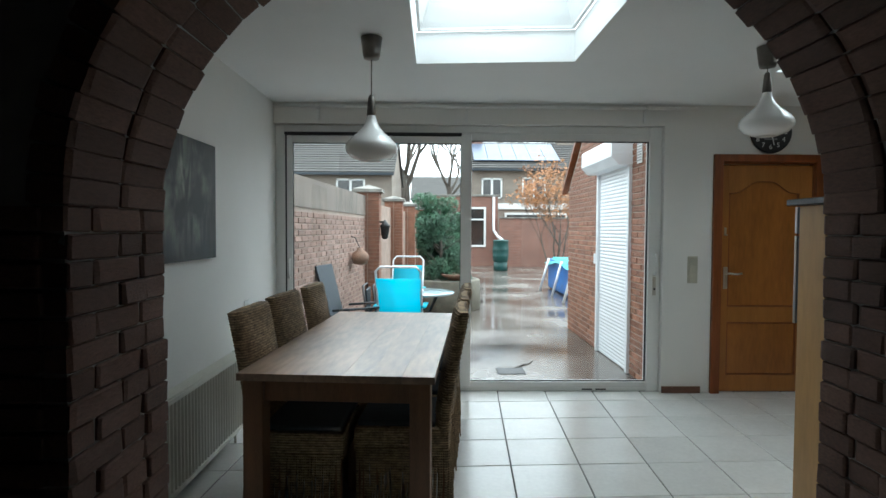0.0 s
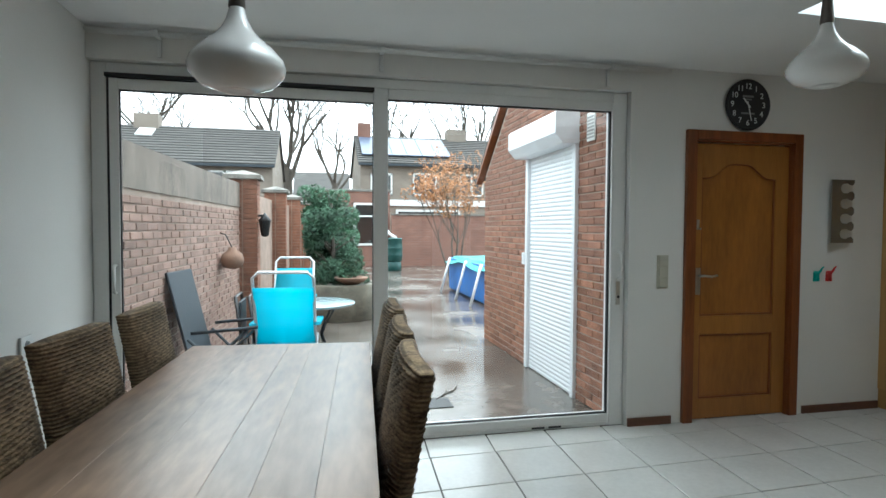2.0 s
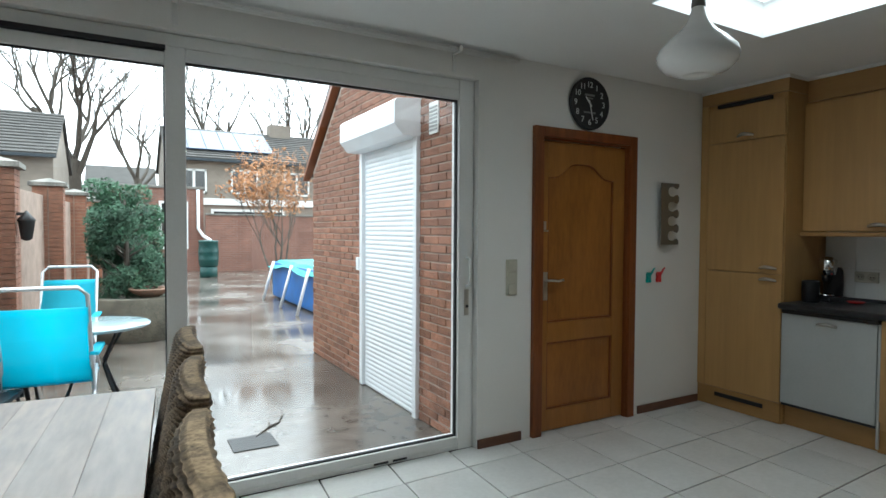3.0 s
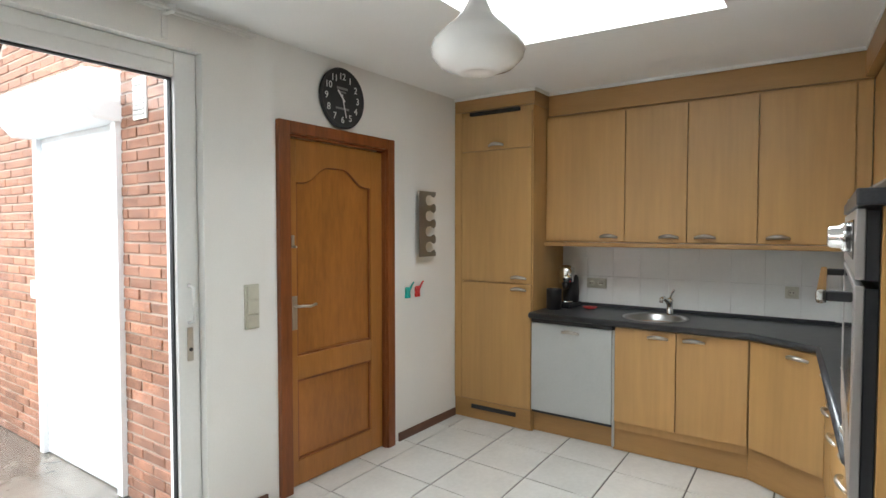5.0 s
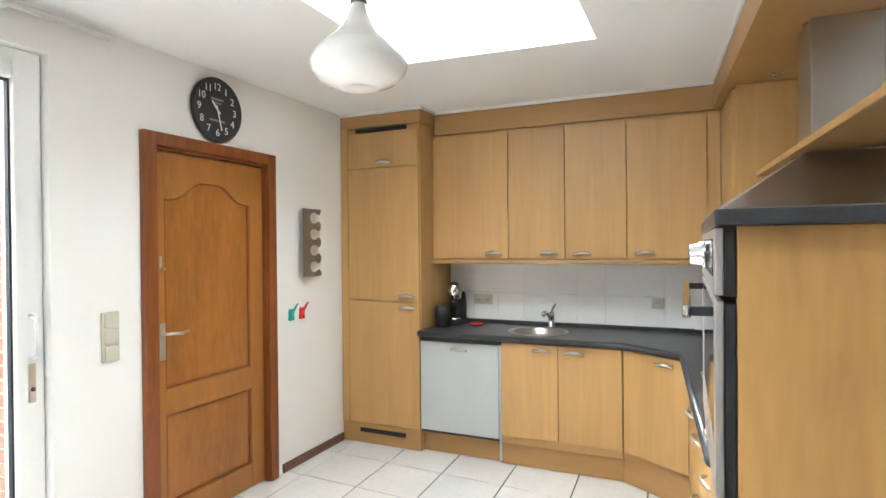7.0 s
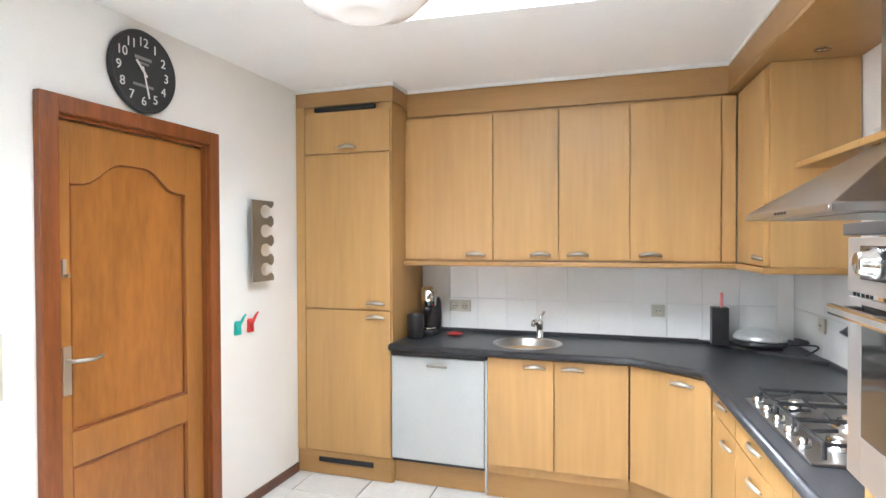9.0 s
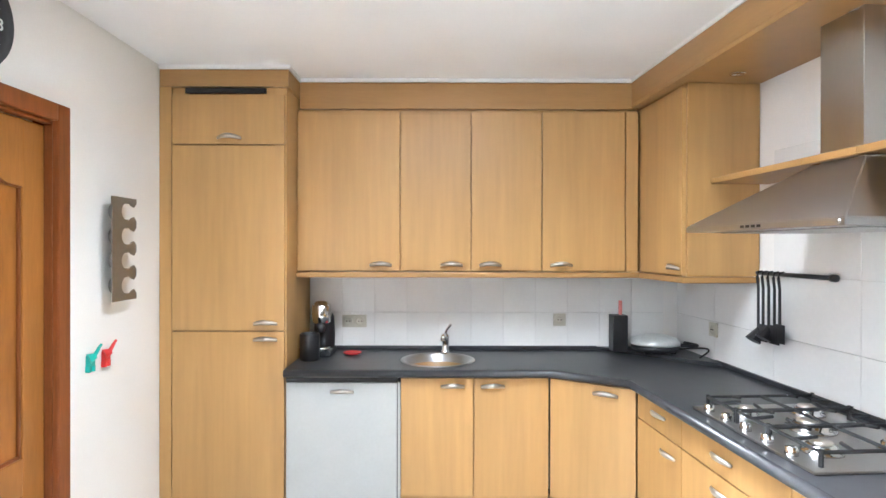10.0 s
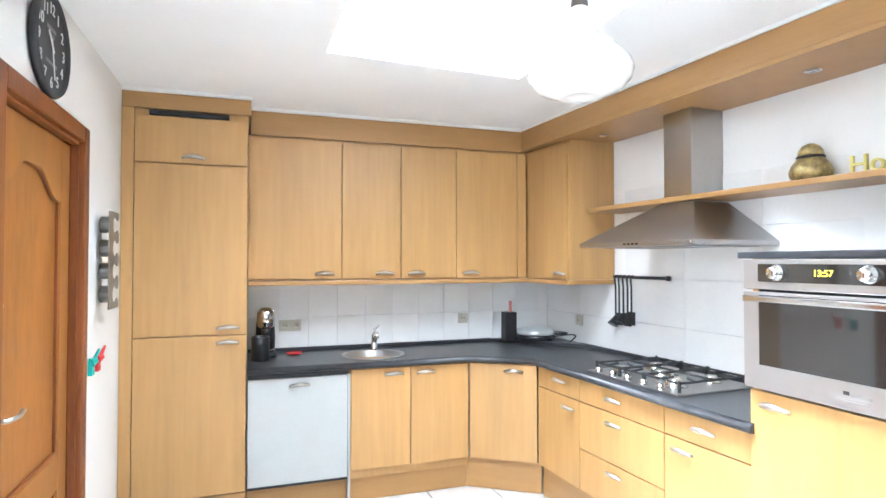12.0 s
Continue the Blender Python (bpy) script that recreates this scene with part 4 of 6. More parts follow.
ubox("control_panel", [(-0.768, 0.642, 1.390, -0.006, 0.655, 1.50)], STEELH, ov, U, 0.002, 1.01)
ubox("display", [(-0.70, 0.6545, 1.418, -0.072, 0.657, 1.484)], DARKGLASS, ov, U, 0.001, 1.01)
for ku in (-0.155, -0.475):
    lathe("knob", [(0.0, 0), (0.030, 0), (0.029, 0.010), (0.024, 0.014), (0.022, 0.031), (0.019, 0.035), (0.0, 0.036)], CHROME, parent=ov, m=pose(ku - U, 0.357, 1.452 - 1.01, -90), steps=24, local=True)
lettering("digits", "13:57", 0.032, pose(-0.325 - U, 0.3585, 1.452 - 1.01, 90, 0, 180), YELLOWG, ov)
od = ubox("door", [(-0.768, 0.642, 1.018, -0.70, 0.655, 1.38), (-0.072, 0.642, 1.018, -0.006, 0.655, 1.38), (-0.70, 0.642, 1.018, -0.072, 0.655, 1.108), (-0.70, 0.642, 1.368, -0.072, 0.655, 1.38)], STEELH, ov, U, 0.002, 1.01)
ubox("window", [(-0.70, 0.643, 1.108, -0.072, 0.6535, 1.368)], DARKGLASS, od, U, 0, 1.01)
ubox("handle", [(-0.73, 0.690, 1.345, -0.045, 0.706, 1.368)], CHROME, od, U, 0.006, 1.01)
for ku in (-0.715, -0.08):
    ubox("handle_arm", [(ku, 0.655, 1.348, ku + 0.02, 0.691, 1.365)], BLACK, od, U, 0.003, 1.01)
ubox("maker_mark", [(-0.405, 0.655, 1.066, -0.385, 0.6555, 1.078)], BLACK, od, U, 0, 1.01)
ubox("faded_print", [(-0.475, 0.655, 1.062, -0.41, 0.6555, 1.070), (-0.47, 0.655, 1.050, -0.39, 0.6555, 1.053), (-0.465, 0.655, 1.042, -0.40, 0.6555, 1.045)], ALU, od, U, 0, 1.01)

# hob
U = 0.76
hb = along("gas_hob", U, "stainless steel gas hob with black pan supports", "hob", z=0.873)
ubox("plate", [(0.425, 0.07, 0.874, 1.095, 0.575, 0.883)], STEEL, hb, U, 0.003, 0.873)
burn = ((0.575, 0.2, 0.036), (0.575, 0.44, 0.045), (0.78, 0.32, 0.06), (0.955, 0.2, 0.045), (0.955, 0.44, 0.036))
for bu, bv, br in burn:
    lathe("burner", [(br * 1.35, 0.884), (br * 1.3, 0.89), (br, 0.892), (br, 0.905), (br * 0.75, 0.91), (0, 0.911)], CHROME, (bu - U, bv - 0.3, -0.873), hb, 28, True)
    lathe("burner_cap", [(br * 0.72, 0.911), (br * 0.7, 0.917), (0, 0.918)], NICKEL, (bu - U, bv - 0.3, -0.873), hb, 24, True)
bm = bmesh.new()
for u0, u1 in ((0.46, 0.685), (0.695, 0.865), (0.875, 1.06)):
    for p, q in (((u0, 0.1), (u1, 0.1)), ((u0, 0.53), (u1, 0.53)), ((u0, 0.1), (u0, 0.53)), ((u1, 0.1), (u1, 0.53)), ((u0, 0.315), (u1, 0.315))):
        add_tube(bm, [(p[0] - U, p[1] - 0.3, 0.052), (q[0] - U, q[1] - 0.3, 0.052)], 0.006, 6)
    um = (u0 + u1) / 2
    for vv in (0.1, 0.53):
        add_tube(bm, [(um - U, vv - 0.3, 0.052), (um - U, vv - 0.3 + (0.075 if vv < 0.3 else -0.075), 0.058)], 0.006, 6)
    for uu, vv in ((u0, 0.1), (u1, 0.1), (u0, 0.53), (u1, 0.53)):
        add_tube(bm, [(uu - U, vv - 0.3, 0.01), (uu - U, vv - 0.3, 0.062)], 0.007, 6)
    for uu in (u0, u1):
        for vv in (0.2, 0.43):
            s = 0.05 if uu == u0 else -0.05
            add_tube(bm, [(uu - U, vv - 0.3, 0.052), (uu + s - U, vv - 0.3, 0.06)], 0.006, 6)
finish("pan_support", bm, IRON, hb, True)
for k in range(5):
    lathe("knob", [(0.02, 0.01), (0.02, 0.02), (0.017, 0.034), (0.0, 0.036)], CHROME, (0.56 + 0.115 * k - U, 0.547 - 0.3, 0), hb, 18, True)


# hood
def cooker_hood():
    U = 0.75
    h = along("cooker_hood", U, "stainless steel pyramid cooker hood with a square chimney", "cooker hood", z=1.57)
    u0, u1, v1 = -0.41, 0.43, 0.258
    lo = [(u0, -0.297), (u1, -0.297), (u1, v1), (u0, v1)]
    mid = [(-0.12, -0.297), (0.12, -0.297), (0.12, -0.05), (-0.12, -0.05)]
    bm = bmesh.new()
    rings = []
    for ring, z in ((lo, 0.0), (lo, 0.022), (mid, 0.235)):
        rings.append([bm.verts.new((*c, z)) for c in ring])
    for a, b in zip(rings, rings[1:]):
        for i in range(4):
            bm.faces.new((a[i], a[(i + 1) % 4], b[(i + 1) % 4], b[i]))
    bm.faces.new(rings[0])
    bm.faces.new(rings[2])
    bmesh.ops.bevel(bm, geom=list(bm.edges), offset=0.0025, segments=2, affect="EDGES")
    finish("canopy", bm, STEEL, h, True)
    boxes("filter", [(-0.34, -0.25, -0.004, 0.34, 0.16, -0.0005)], ALU, h, 0.001, True)
    boxes("chimney", [(-0.088, -0.297, 0.236, 0.105, -0.07, 0.731)], STEELV, h, 0.002, True)
    for k in range(4):
        boxes("button", [(-0.055 + 0.03 * k, v1, 0.007, -0.037 + 0.03 * k, v1 + 0.003, 0.016)], BLACK, h, 0.001, True)
    lathe("screw", [(0, 0), (0.006, 0), (0.005, 0.003), (0, 0.004)], CHROME, parent=h, m=pose(-0.39, v1, 0.011, -90), steps=12, local=True)


cooker_hood()

sh = along("wall_shelf", 0.35, "long beech shelf across the cooker hood", "shelf", z=1.80)
boxes("board", [(-1.35, -0.297, 0.008, 0.278, -0.015, 0.034), (0.522, -0.297, 0.008, 1.13, -0.015, 0.034), (0.278, -0.045, 0.008, 0.522, -0.015, 0.034)], BEECHH, sh, 0.004, True)
pel = along("light_pelmet", 0.6, "beech ceiling pelmet with small spotlights over the worktop", "pelmet", z=2.30)
boxes("board", [(-1.6, -0.298, 0.0, 1.55, 0.125, 0.02)], BEECHH, pel, 0.002, True)
boxes("face", [(-1.6, 0.105, 0.021, 1.46, 0.125, 0.145)], BEECHH, pel, 0.002, True)
for k in range(4):
    lathe("spot", [(0.035, -0.004), (0.033, -0.007), (0.022, -0.003), (0, -0.001)], CHROME, (-1.25 + 0.68 * k, -0.09, 0), pel, 20, True)
structure(prism("trim_ceiling", [tuple(S(-1.0, 0.43)[:2]), tuple(S(2.05, 0.43)[:2]), tuple(S(2.05, 0.33)[:2]), tuple(S(-1.0, 0.33)[:2])], "z", 2.447, CZ - 0.001, CEIL), "thin white ceiling strip above the pelmet", "trim")

wc = along("corner_wall_cabinet", 1.8, "beech-veneer wall cabinet in the kitchen corner", "cabinet", z=1.35)
ubox("body", [(1.54, 0.005, 1.371, 2.12, 0.365, 2.298)], BEECH, wc, 1.8, 0.0015, 1.35)
front_north(wc, 1.8, 1.55, 2.03, 1.373 - 1.35, 2.28 - 1.35, 0.366, (1.63, 1.412 - 1.35))
ubox("light_rail", [(1.53, 0.005, 1.338, 2.06, 0.395, 1.369)], BEECHH, wc, 1.8, 0.008, 1.35)

# ---- loose things on the worktop and shelf ----
cm = thing("coffee_machine", (4.885, 4.42, 0.873), "black and chrome capsule coffee machine", "coffee machine")
cm.scale = (1.15, 1.15, 1.15)
boxes("base", [(-0.10, -0.055, 0.0, 0.10, 0.055, 0.03)], BLACK, cm, 0.01, True)
lathe("column", [(0.0, 0.02), (0.052, 0.02), (0.055, 0.10), (0.05, 0.19), (0.04, 0.21)], BLACK, (0.04, 0, 0), cm, 24, True)
lathe("head", [(0.03, 0.16), (0.045, 0.17), (0.05, 0.21), (0.048, 0.25), (0.03, 0.275), (0, 0.28)], CHROME, (-0.03, 0, 0), cm, 28, True)
lathe("spout", [(0.012, 0.12), (0.02, 0.125), (0.026, 0.16)], BLACK, (-0.045, 0, 0), cm, 16, True)
lathe("drip_tray", [(0.045, 0.031), (0.048, 0.045), (0.04, 0.048), (0, 0.047)], CHROME, (-0.05, 0, 0), cm, 20, True)
boxes("lever", [(-0.055, -0.045, 0.245, -0.005, 0.045, 0.262)], CHROME, cm, 0.006, True)
cu = thing("dark_canister", (4.70, 4.455, 0.873), "matt black round canister", "canister")
lathe("body", [(0.05, 0), (0.054, 0.005), (0.056, 0.145), (0.052, 0.152), (0.046, 0.148), (0.046, 0.02), (0, 0.02)], BLACK, (4.70, 4.455, 0.873), cu, 28)
cl = thing("red_spoon_rest", (4.86, 4.24, 0.873), "red plastic spoon rest beside the coffee machine", "spoon rest")
lathe("dish", [(0.02, 0), (0.042, 0.006), (0.055, 0.014), (0.053, 0.017), (0.035, 0.01), (0, 0.008)], RED, (4.86, 4.24, 0.873), cl, 24)
kb = thing("knife_block", (4.90, 2.655, 0.893), "black knife block with a pink knife handle", "knife block")
boxes("block", [(-0.045, -0.045, 0, 0.045, 0.045, 0.215)], BLACK, kb, 0.006, True)
boxes("knife_handle", [(-0.012, -0.02, 0.21, 0.01, -0.002, 0.30)], mat("pink_plastic", (0.7, 0.22, 0.2), 0.4), kb, 0.005, True)
gr = thing("contact_grill", (4.86, 2.45, 0.893), "grey round contact grill with a folded cord", "grill")
lathe("lower_plate", [(0.12, 0.012), (0.135, 0.02), (0.138, 0.04), (0.12, 0.046), (0, 0.046)], BLACK, (0, 0, 0), gr, 36, True)
lathe("lid", [(0.139, 0.047), (0.142, 0.058), (0.125, 0.082), (0.08, 0.098), (0, 0.102)], mat("pale_grey_lid", (0.52, 0.54, 0.53), 0.3, 0.3), (0, 0, 0), gr, 36, True)
each("foot", [(-0.09, -0.09, 0, -0.06, -0.06, 0.02), (0.06, -0.09, 0, 0.09, -0.06, 0.02), (0.06, 0.06, 0, 0.09, 0.09, 0.02), (-0.09, 0.06, 0, -0.06, 0.09, 0.02)], BLACK, gr, 0.003, True)
tubes("handle", [arc((-0.10, -0.11, 0.055), (-0.02, -0.165, 0.055), (-0.055, -0.06, 0))], 0.011, BLACK, gr, local=True)
tubes("cord", [arc((-0.08, -0.11, 0.03), (-0.23, -0.16, 0.008), (-0.03, -0.09, 0.03), 10)], 0.005, BLACK, gr, 6, True)

ur = along("utensil_rail", 1.27, "black wall rail with hanging kitchen utensils", "utensil rail", z=1.39)
tubes("bar", [[(0.24, -0.265, 0), (-0.24, -0.265, 0)]], 0.010, BLACK, ur, local=True)
lathe("end_cap", [(0, -0.015), (0.015, -0.012), (0.015, 0.012), (0, 0.015)], BLACK, parent=ur, m=pose(-0.24, -0.265, 0, 0, 90), steps=14, local=True)
each("bracket", [(-0.2, -0.298, -0.01, -0.18, -0.262, 0.01), (0.18, -0.298, -0.01, 0.2, -0.262, 0.01)], BLACK, ur, local=True)
for k, (du, ln, kind) in enumerate(((0.20, 0.33, 0), (0.165, 0.31, 1), (0.125, 0.31, 0), (0.085, 0.30, 2), (0.05, 0.29, 2))):
    g = thing("kitchen_utensil", (0, 0, 0), "black plastic kitchen utensil hanging from the rail", "utensil", "hanging utensils")
    g.matrix_basis = RUN @ pose(1.27 + du, 0.052, 1.385)
    bm = bmesh.new()
    add_tube(bm, [(0, -0.015, 0.014), (0, 0.004, 0.012), (0, 0.01, -0.01), (0, 0.004, -0.06), (0, 0.004, -ln + 0.07)], 0.0062, 7)
    if kind == 0:
        add_tube(bm, [(0, 0.0, -ln + 0.075), (0, 0.012, -ln + 0.05), (0, 0.03, -ln + 0.02)], 0.012, 10, 0.036)
    elif kind == 1:
        add_box(bm, -0.03, 0.0, -ln, 0.03, 0.008, -ln + 0.08, 0.003)
    else:
        add_box(bm, -0.034, 0.002, -ln - 0.01, 0.034, 0.008, -ln + 0.075, 0.003)
        for q in (-0.018, 0.0, 0.018):
            add_box(bm, q - 0.003, 0.0005, -ln, q + 0.003, 0.009, -ln + 0.055)
    finish("tool", bm, BLACK, g, True)

pt = along("lidded_pot", 0.085, "old-gold lidded pot with a dark rim", "pot", z=1.834)
lathe("body", [(0.045, 0), (0.068, 0.008), (0.082, 0.026), (0.084, 0.042), (0.074, 0.064), (0.054, 0.084), (0.05, 0.088), (0, 0.088)], BRASS, (0.03, -0.19, 0), pt, 40, True)
lathe("rim", [(0.052, 0.087), (0.057, 0.091), (0.052, 0.096), (0, 0.096)], BLACK, (0.03, -0.19, 0), pt, 32, True)
lathe("lid", [(0.05, 0.097), (0.047, 0.114), (0.033, 0.130), (0.014, 0.138), (0, 0.139)], BRASS, (0.03, -0.19, 0), pt, 32, True)
pt.matrix_basis = pt.matrix_basis @ Matrix.Diagonal((1.02, 1.02, 1.28, 1))
wd = along("letter_ornament", -0.235, "standing yellow-gold wooden word on the shelf", "ornament", z=1.834)
lettering("word", "Home", 0.105, pose(0.0, -0.10, 0.037, 90, 0, 180), mat("pale_gold_paint", (0.62, 0.55, 0.16), 0.45), wd, 0.008)


def socket(name, m, label, double=False):
    s = thing(name, (0, 0, 0), label, "socket", "kitchen sockets")
    s.matrix_basis = m
    w = 0.075 if double else 0.038
    boxes("plate", [(-w, -0.012, -0.038, w, 0, 0.038)], CREAM, s, 0.003, True)
    for cx in ((-0.037, 0.037) if double else (0,)):
        lathe("cup", [(0.026, 0.0), (0.028, 0.002), (0.022, 0.001), (0.02, -0.002)], CREAM, parent=s, m=pose(cx, -0.013, 0, 90), steps=22, local=True)
        lathe("hole", [(0.004, 0), (0.004, 0.002), (0, 0.002)], BLACK, parent=s, m=pose(cx - 0.009, -0.0135, 0, 90), steps=8, local=True)
        lathe("hole", [(0.004, 0), (0.004, 0.002), (0, 0.002)], BLACK, parent=s, m=pose(cx + 0.009, -0.0135, 0, 90), steps=8, local=True)


socket("wall_socket", pose(EX - 0.01, 4.255, 1.05, 0, 0, -90), "cream double socket on the tiled splashback", True)
socket("wall_socket", pose(EX - 0.01, 2.98, 1.06, 0, 0, -90), "cream single socket on the tiled splashback")
socket("wall_socket", RUN @ pose(1.92, 0.012, 1.06, 0, 0, 180), "white single socket on the tiled wall")


# ---- garden ----
structure(boxes("ground", [(-400, 5.345, -0.3, 400, 900, -0.035)], PAVING), "wet dark paved yard with puddles", "ground")
structure(boxes("door_sill", [(WX - 0.1, 5.341, -0.034, 2.36, 5.46, 0.015)], CONCRETE, bevel=0.006), "low concrete sill outside the sliding door", "sill")


def rubber_bricks(parent, origin, du, length, height, material, bw=0.212, bh=0.052, joint=0.010, depth=0.09, spans=None, near=None, limit=300, seed=3):
    """Running-bond bricks on a wall: single bricks where near(u, z) holds, the others in one mesh."""
    rnd = random.Random(seed)
    du = Vector(du).normalized()
    n = Vector((du.y, -du.x, 0))
    kinds = []
    for k in range(4):
        bm = bmesh.new()
        add_box(bm, 0, 0, 0, bw, depth, bh, 0.0)
        bmesh.ops.bevel(bm, geom=list(bm.edges), offset=0.004, segments=1, affect="EDGES")
        for v in bm.verts:
            v.co += Vector((rnd.uniform(-1, 1), rnd.uniform(-1, 1), rnd.uniform(-1, 1))) * 0.0018
        me = bpy.data.meshes.new("brick")
        bm.to_mesh(me)
        bm.free()
        me.materials.append(material)
        kinds.append(me)
    rest = bmesh.new()
    base = Matrix.Translation(origin) @ Matrix(((du.x, -n.x, 0, 0), (du.y, -n.y, 0, 0), (0, 0, 1, 0), (0, 0, 0, 1)))
    count, row, z = 0, 0, 0.0
    while z + bh <= height:
        for lo, hi, u in [(lo, hi, (bw + joint) * (k - (0.5 if row % 2 else 0))) for lo, hi in (spans(z) if spans else [(0.0, length)]) for k in range(int(length / bw) + 2)]:
            a, b = max(u, lo), min(u + bw, hi)
            mid = (a + b) / 2
            if b - a > 0.025:
                m = base @ pose(a, rnd.uniform(-0.003, 0.003), z) @ Matrix.Diagonal(((b - a) / bw, 1, 1, 1))
                if count < limit and near and near(mid, z):
                    ob = new("brick", rnd.choice(kinds))
                    ob.parent = parent
                    ob.matrix_basis = parent.matrix_basis.inverted() @ m
                    count += 1
                else:
                    v0 = len(rest.verts)
                    rest.from_mesh(rnd.choice(kinds))
                    rest.verts.ensure_lookup_table()
                    bmesh.ops.transform(rest, matrix=m, verts=rest.verts[v0:])
        z += bh + joint
        row += 1
    if len(rest.verts):
        me = bpy.data.meshes.new("brickwork")
        rest.to_mesh(me)
        me.materials.append(material)
        ob = new("brickwork", me)
        ob.parent = parent
        ob.matrix_basis = parent.matrix_basis.inverted()
        tagged(ob, kind="stuff")
    rest.free()


# brick outbuilding with a roller shutter
OX = 2.36
ob_house = thing("outbuilding", (OX + 0.2, 7.0, 0), "red brick outbuilding with a pitched roof beside the yard", "outbuilding")
gab = lambda y: 2.02 + max(0.0, min(8.62 - y, y - 3.5)) * 0.82
outline = [(5.36, -0.03), (5.36, gab(5.36)), (6.06, gab(6.06)), (8.62, 2.02), (8.62, -0.03)]
prism("wall", outline, "x", OX + 0.007, OX + 0.3, MORTAR, ob_house)
prism("wall", [(8.34, -0.03), (8.34, 2.1), (8.62, 2.0), (8.62, -0.03)], "x", OX + 0.3, 6.0, FARBRICK, ob_house)
prism("verge", [(8.80, 1.93), (8.80, 1.98), (6.06, gab(6.06) + 0.2), (6.06, gab(6.06) + 0.1)], "x", OX - 0.06, OX + 0.02, DOORFRAME, ob_house)
prism("roof", [(8.80, 1.98), (8.80, 2.05), (6.06, gab(6.06) + 0.3), (6.06, gab(6.06) + 0.2)], "x", OX - 0.05, 6.0, ROOF, ob_house)
SH0, SH1 = 6.02, 7.05


def wall_spans(z):
    end = 3.26 if z < 1.96 else max(0.0, 3.26 - (z + 0.06 - 2.02) / 0.82)
    return [(0.0, SH0 - 0.05 - 5.36), (SH1 + 0.05 - 5.36, end)] if z < 2.1 else [(0.0, end)]


rubber_bricks(ob_house, (OX + 0.03, 5.36, -0.03), (0, 1, 0), 3.26, 4.0, RBRICK, depth=0.03,
              spans=wall_spans, near=lambda u, z: z < 2.6)

rs = thing("roller_shutter", (OX, 6.53, 0), "closed white roller shutter with a box above", "roller shutter")
each("guide", [(OX - 0.03, SH0 - 0.05, -0.03, OX + 0.02, SH0 + 0.01, 2.09), (OX - 0.03, SH1 - 0.01, -0.03, OX + 0.02, SH1 + 0.05, 2.09)], SLATW, rs, 0.004)
prof = [(OX - 0.002 - 0.010 * math.cos(a), 0.0195 + 0.020 * a / 1.2) for a in np.linspace(-1.2, 1.2, 7)]
slat_me = None
for k in range(54):
    z = -0.03 + 0.0395 * k
    if slat_me is None:
        sl = prism("slat", [(p[0] - rs.location.x + 0.012, p[1]) for p in prof] + [(0.018, prof[-1][1]), (0.018, prof[0][1])], "y", -0.51, 0.51, SLATW, rs, 0, True)
        # the outline was given as x, z
        slat_me = sl.data
        sl.location = (0, 0.005, z)
    else:
        sl = new("slat", slat_me)
        sl.parent = rs
        sl.location = (0, 0.005, z)
prism("box", [(OX + 0.02, 2.05), (OX - 0.14, 2.05), (OX - 0.21, 2.13), (OX - 0.21, 2.29), (OX - 0.19, 2.31), (OX + 0.02, 2.33)], "y", SH0 - 0.06, SH1 + 0.06, SLATW, rs, 0.004)
vg = thing("wall_vent", (OX, 5.75, 2.15), "small white louvred wall vent", "vent")
boxes("frame", [(OX - 0.012, 5.68, 2.04, OX, 5.81, 2.26)], PVC, vg, 0.003)
each("louvre", [(OX - 0.018, 5.69, 2.06 + 0.026 * k, OX - 0.011, 5.80, 2.072 + 0.026 * k) for k in range(7)], ALU, vg)
bx = thing("key_switch", (OX, 7.16, 1.05), "small grey outdoor switch box on the brick wall", "switch")
boxes("case", [(OX - 0.03, 7.12, 1.0, OX, 7.19, 1.12)], SLATW, bx, 0.005)

# boundary wall with pillars
gx = lambda y: -0.98 + 0.07 * (y - 5.3)
gd = Vector((0.07, 1, 0)).normalized()
gw = thing("garden_wall", (gx(8) - 0.15, 8, 0), "weathered brick garden wall with a grey rendered top", "garden wall")
def slanted(name, y0, y1, z0, z1, x_in, x_out, material, parent):
    return prism(name, [(gx(y0) - x_in, y0), (gx(y1) - x_in, y1), (gx(y1) - x_out, y1), (gx(y0) - x_out, y0)], "z", z0, z1, material, parent)
slanted("core", 5.36, 9.4, -0.035, 1.62, 0.007, 0.22, MORTAR, gw)
slanted("rendered_top", 5.36, 9.4, 1.62, 1.93, -0.005, 0.22, mat("weathered_wall_top", (0.185, 0.155, 0.13), 0.9, var=0.35, scale=5, stretch=(1, 1, 0.5), bump=0.5), gw)
rubber_bricks(gw, (gx(5.36), 5.36, -0.03), gd, 4.04, 1.64, PBRICK, bw=0.202, bh=0.052, depth=0.03, near=lambda u, z: z > 0.5, seed=9)
gw2 = thing("garden_wall", (gx(13.5) - 0.15, 13.5, 0), "plastered brown garden wall between brick pillars", "garden wall")
slanted("panel", 9.8, 18.4, -0.035, 1.85, 0.02, 0.2, mat("brown_render", (0.30, 0.22, 0.175), 0.9, var=0.2, bump=0.4), gw2)

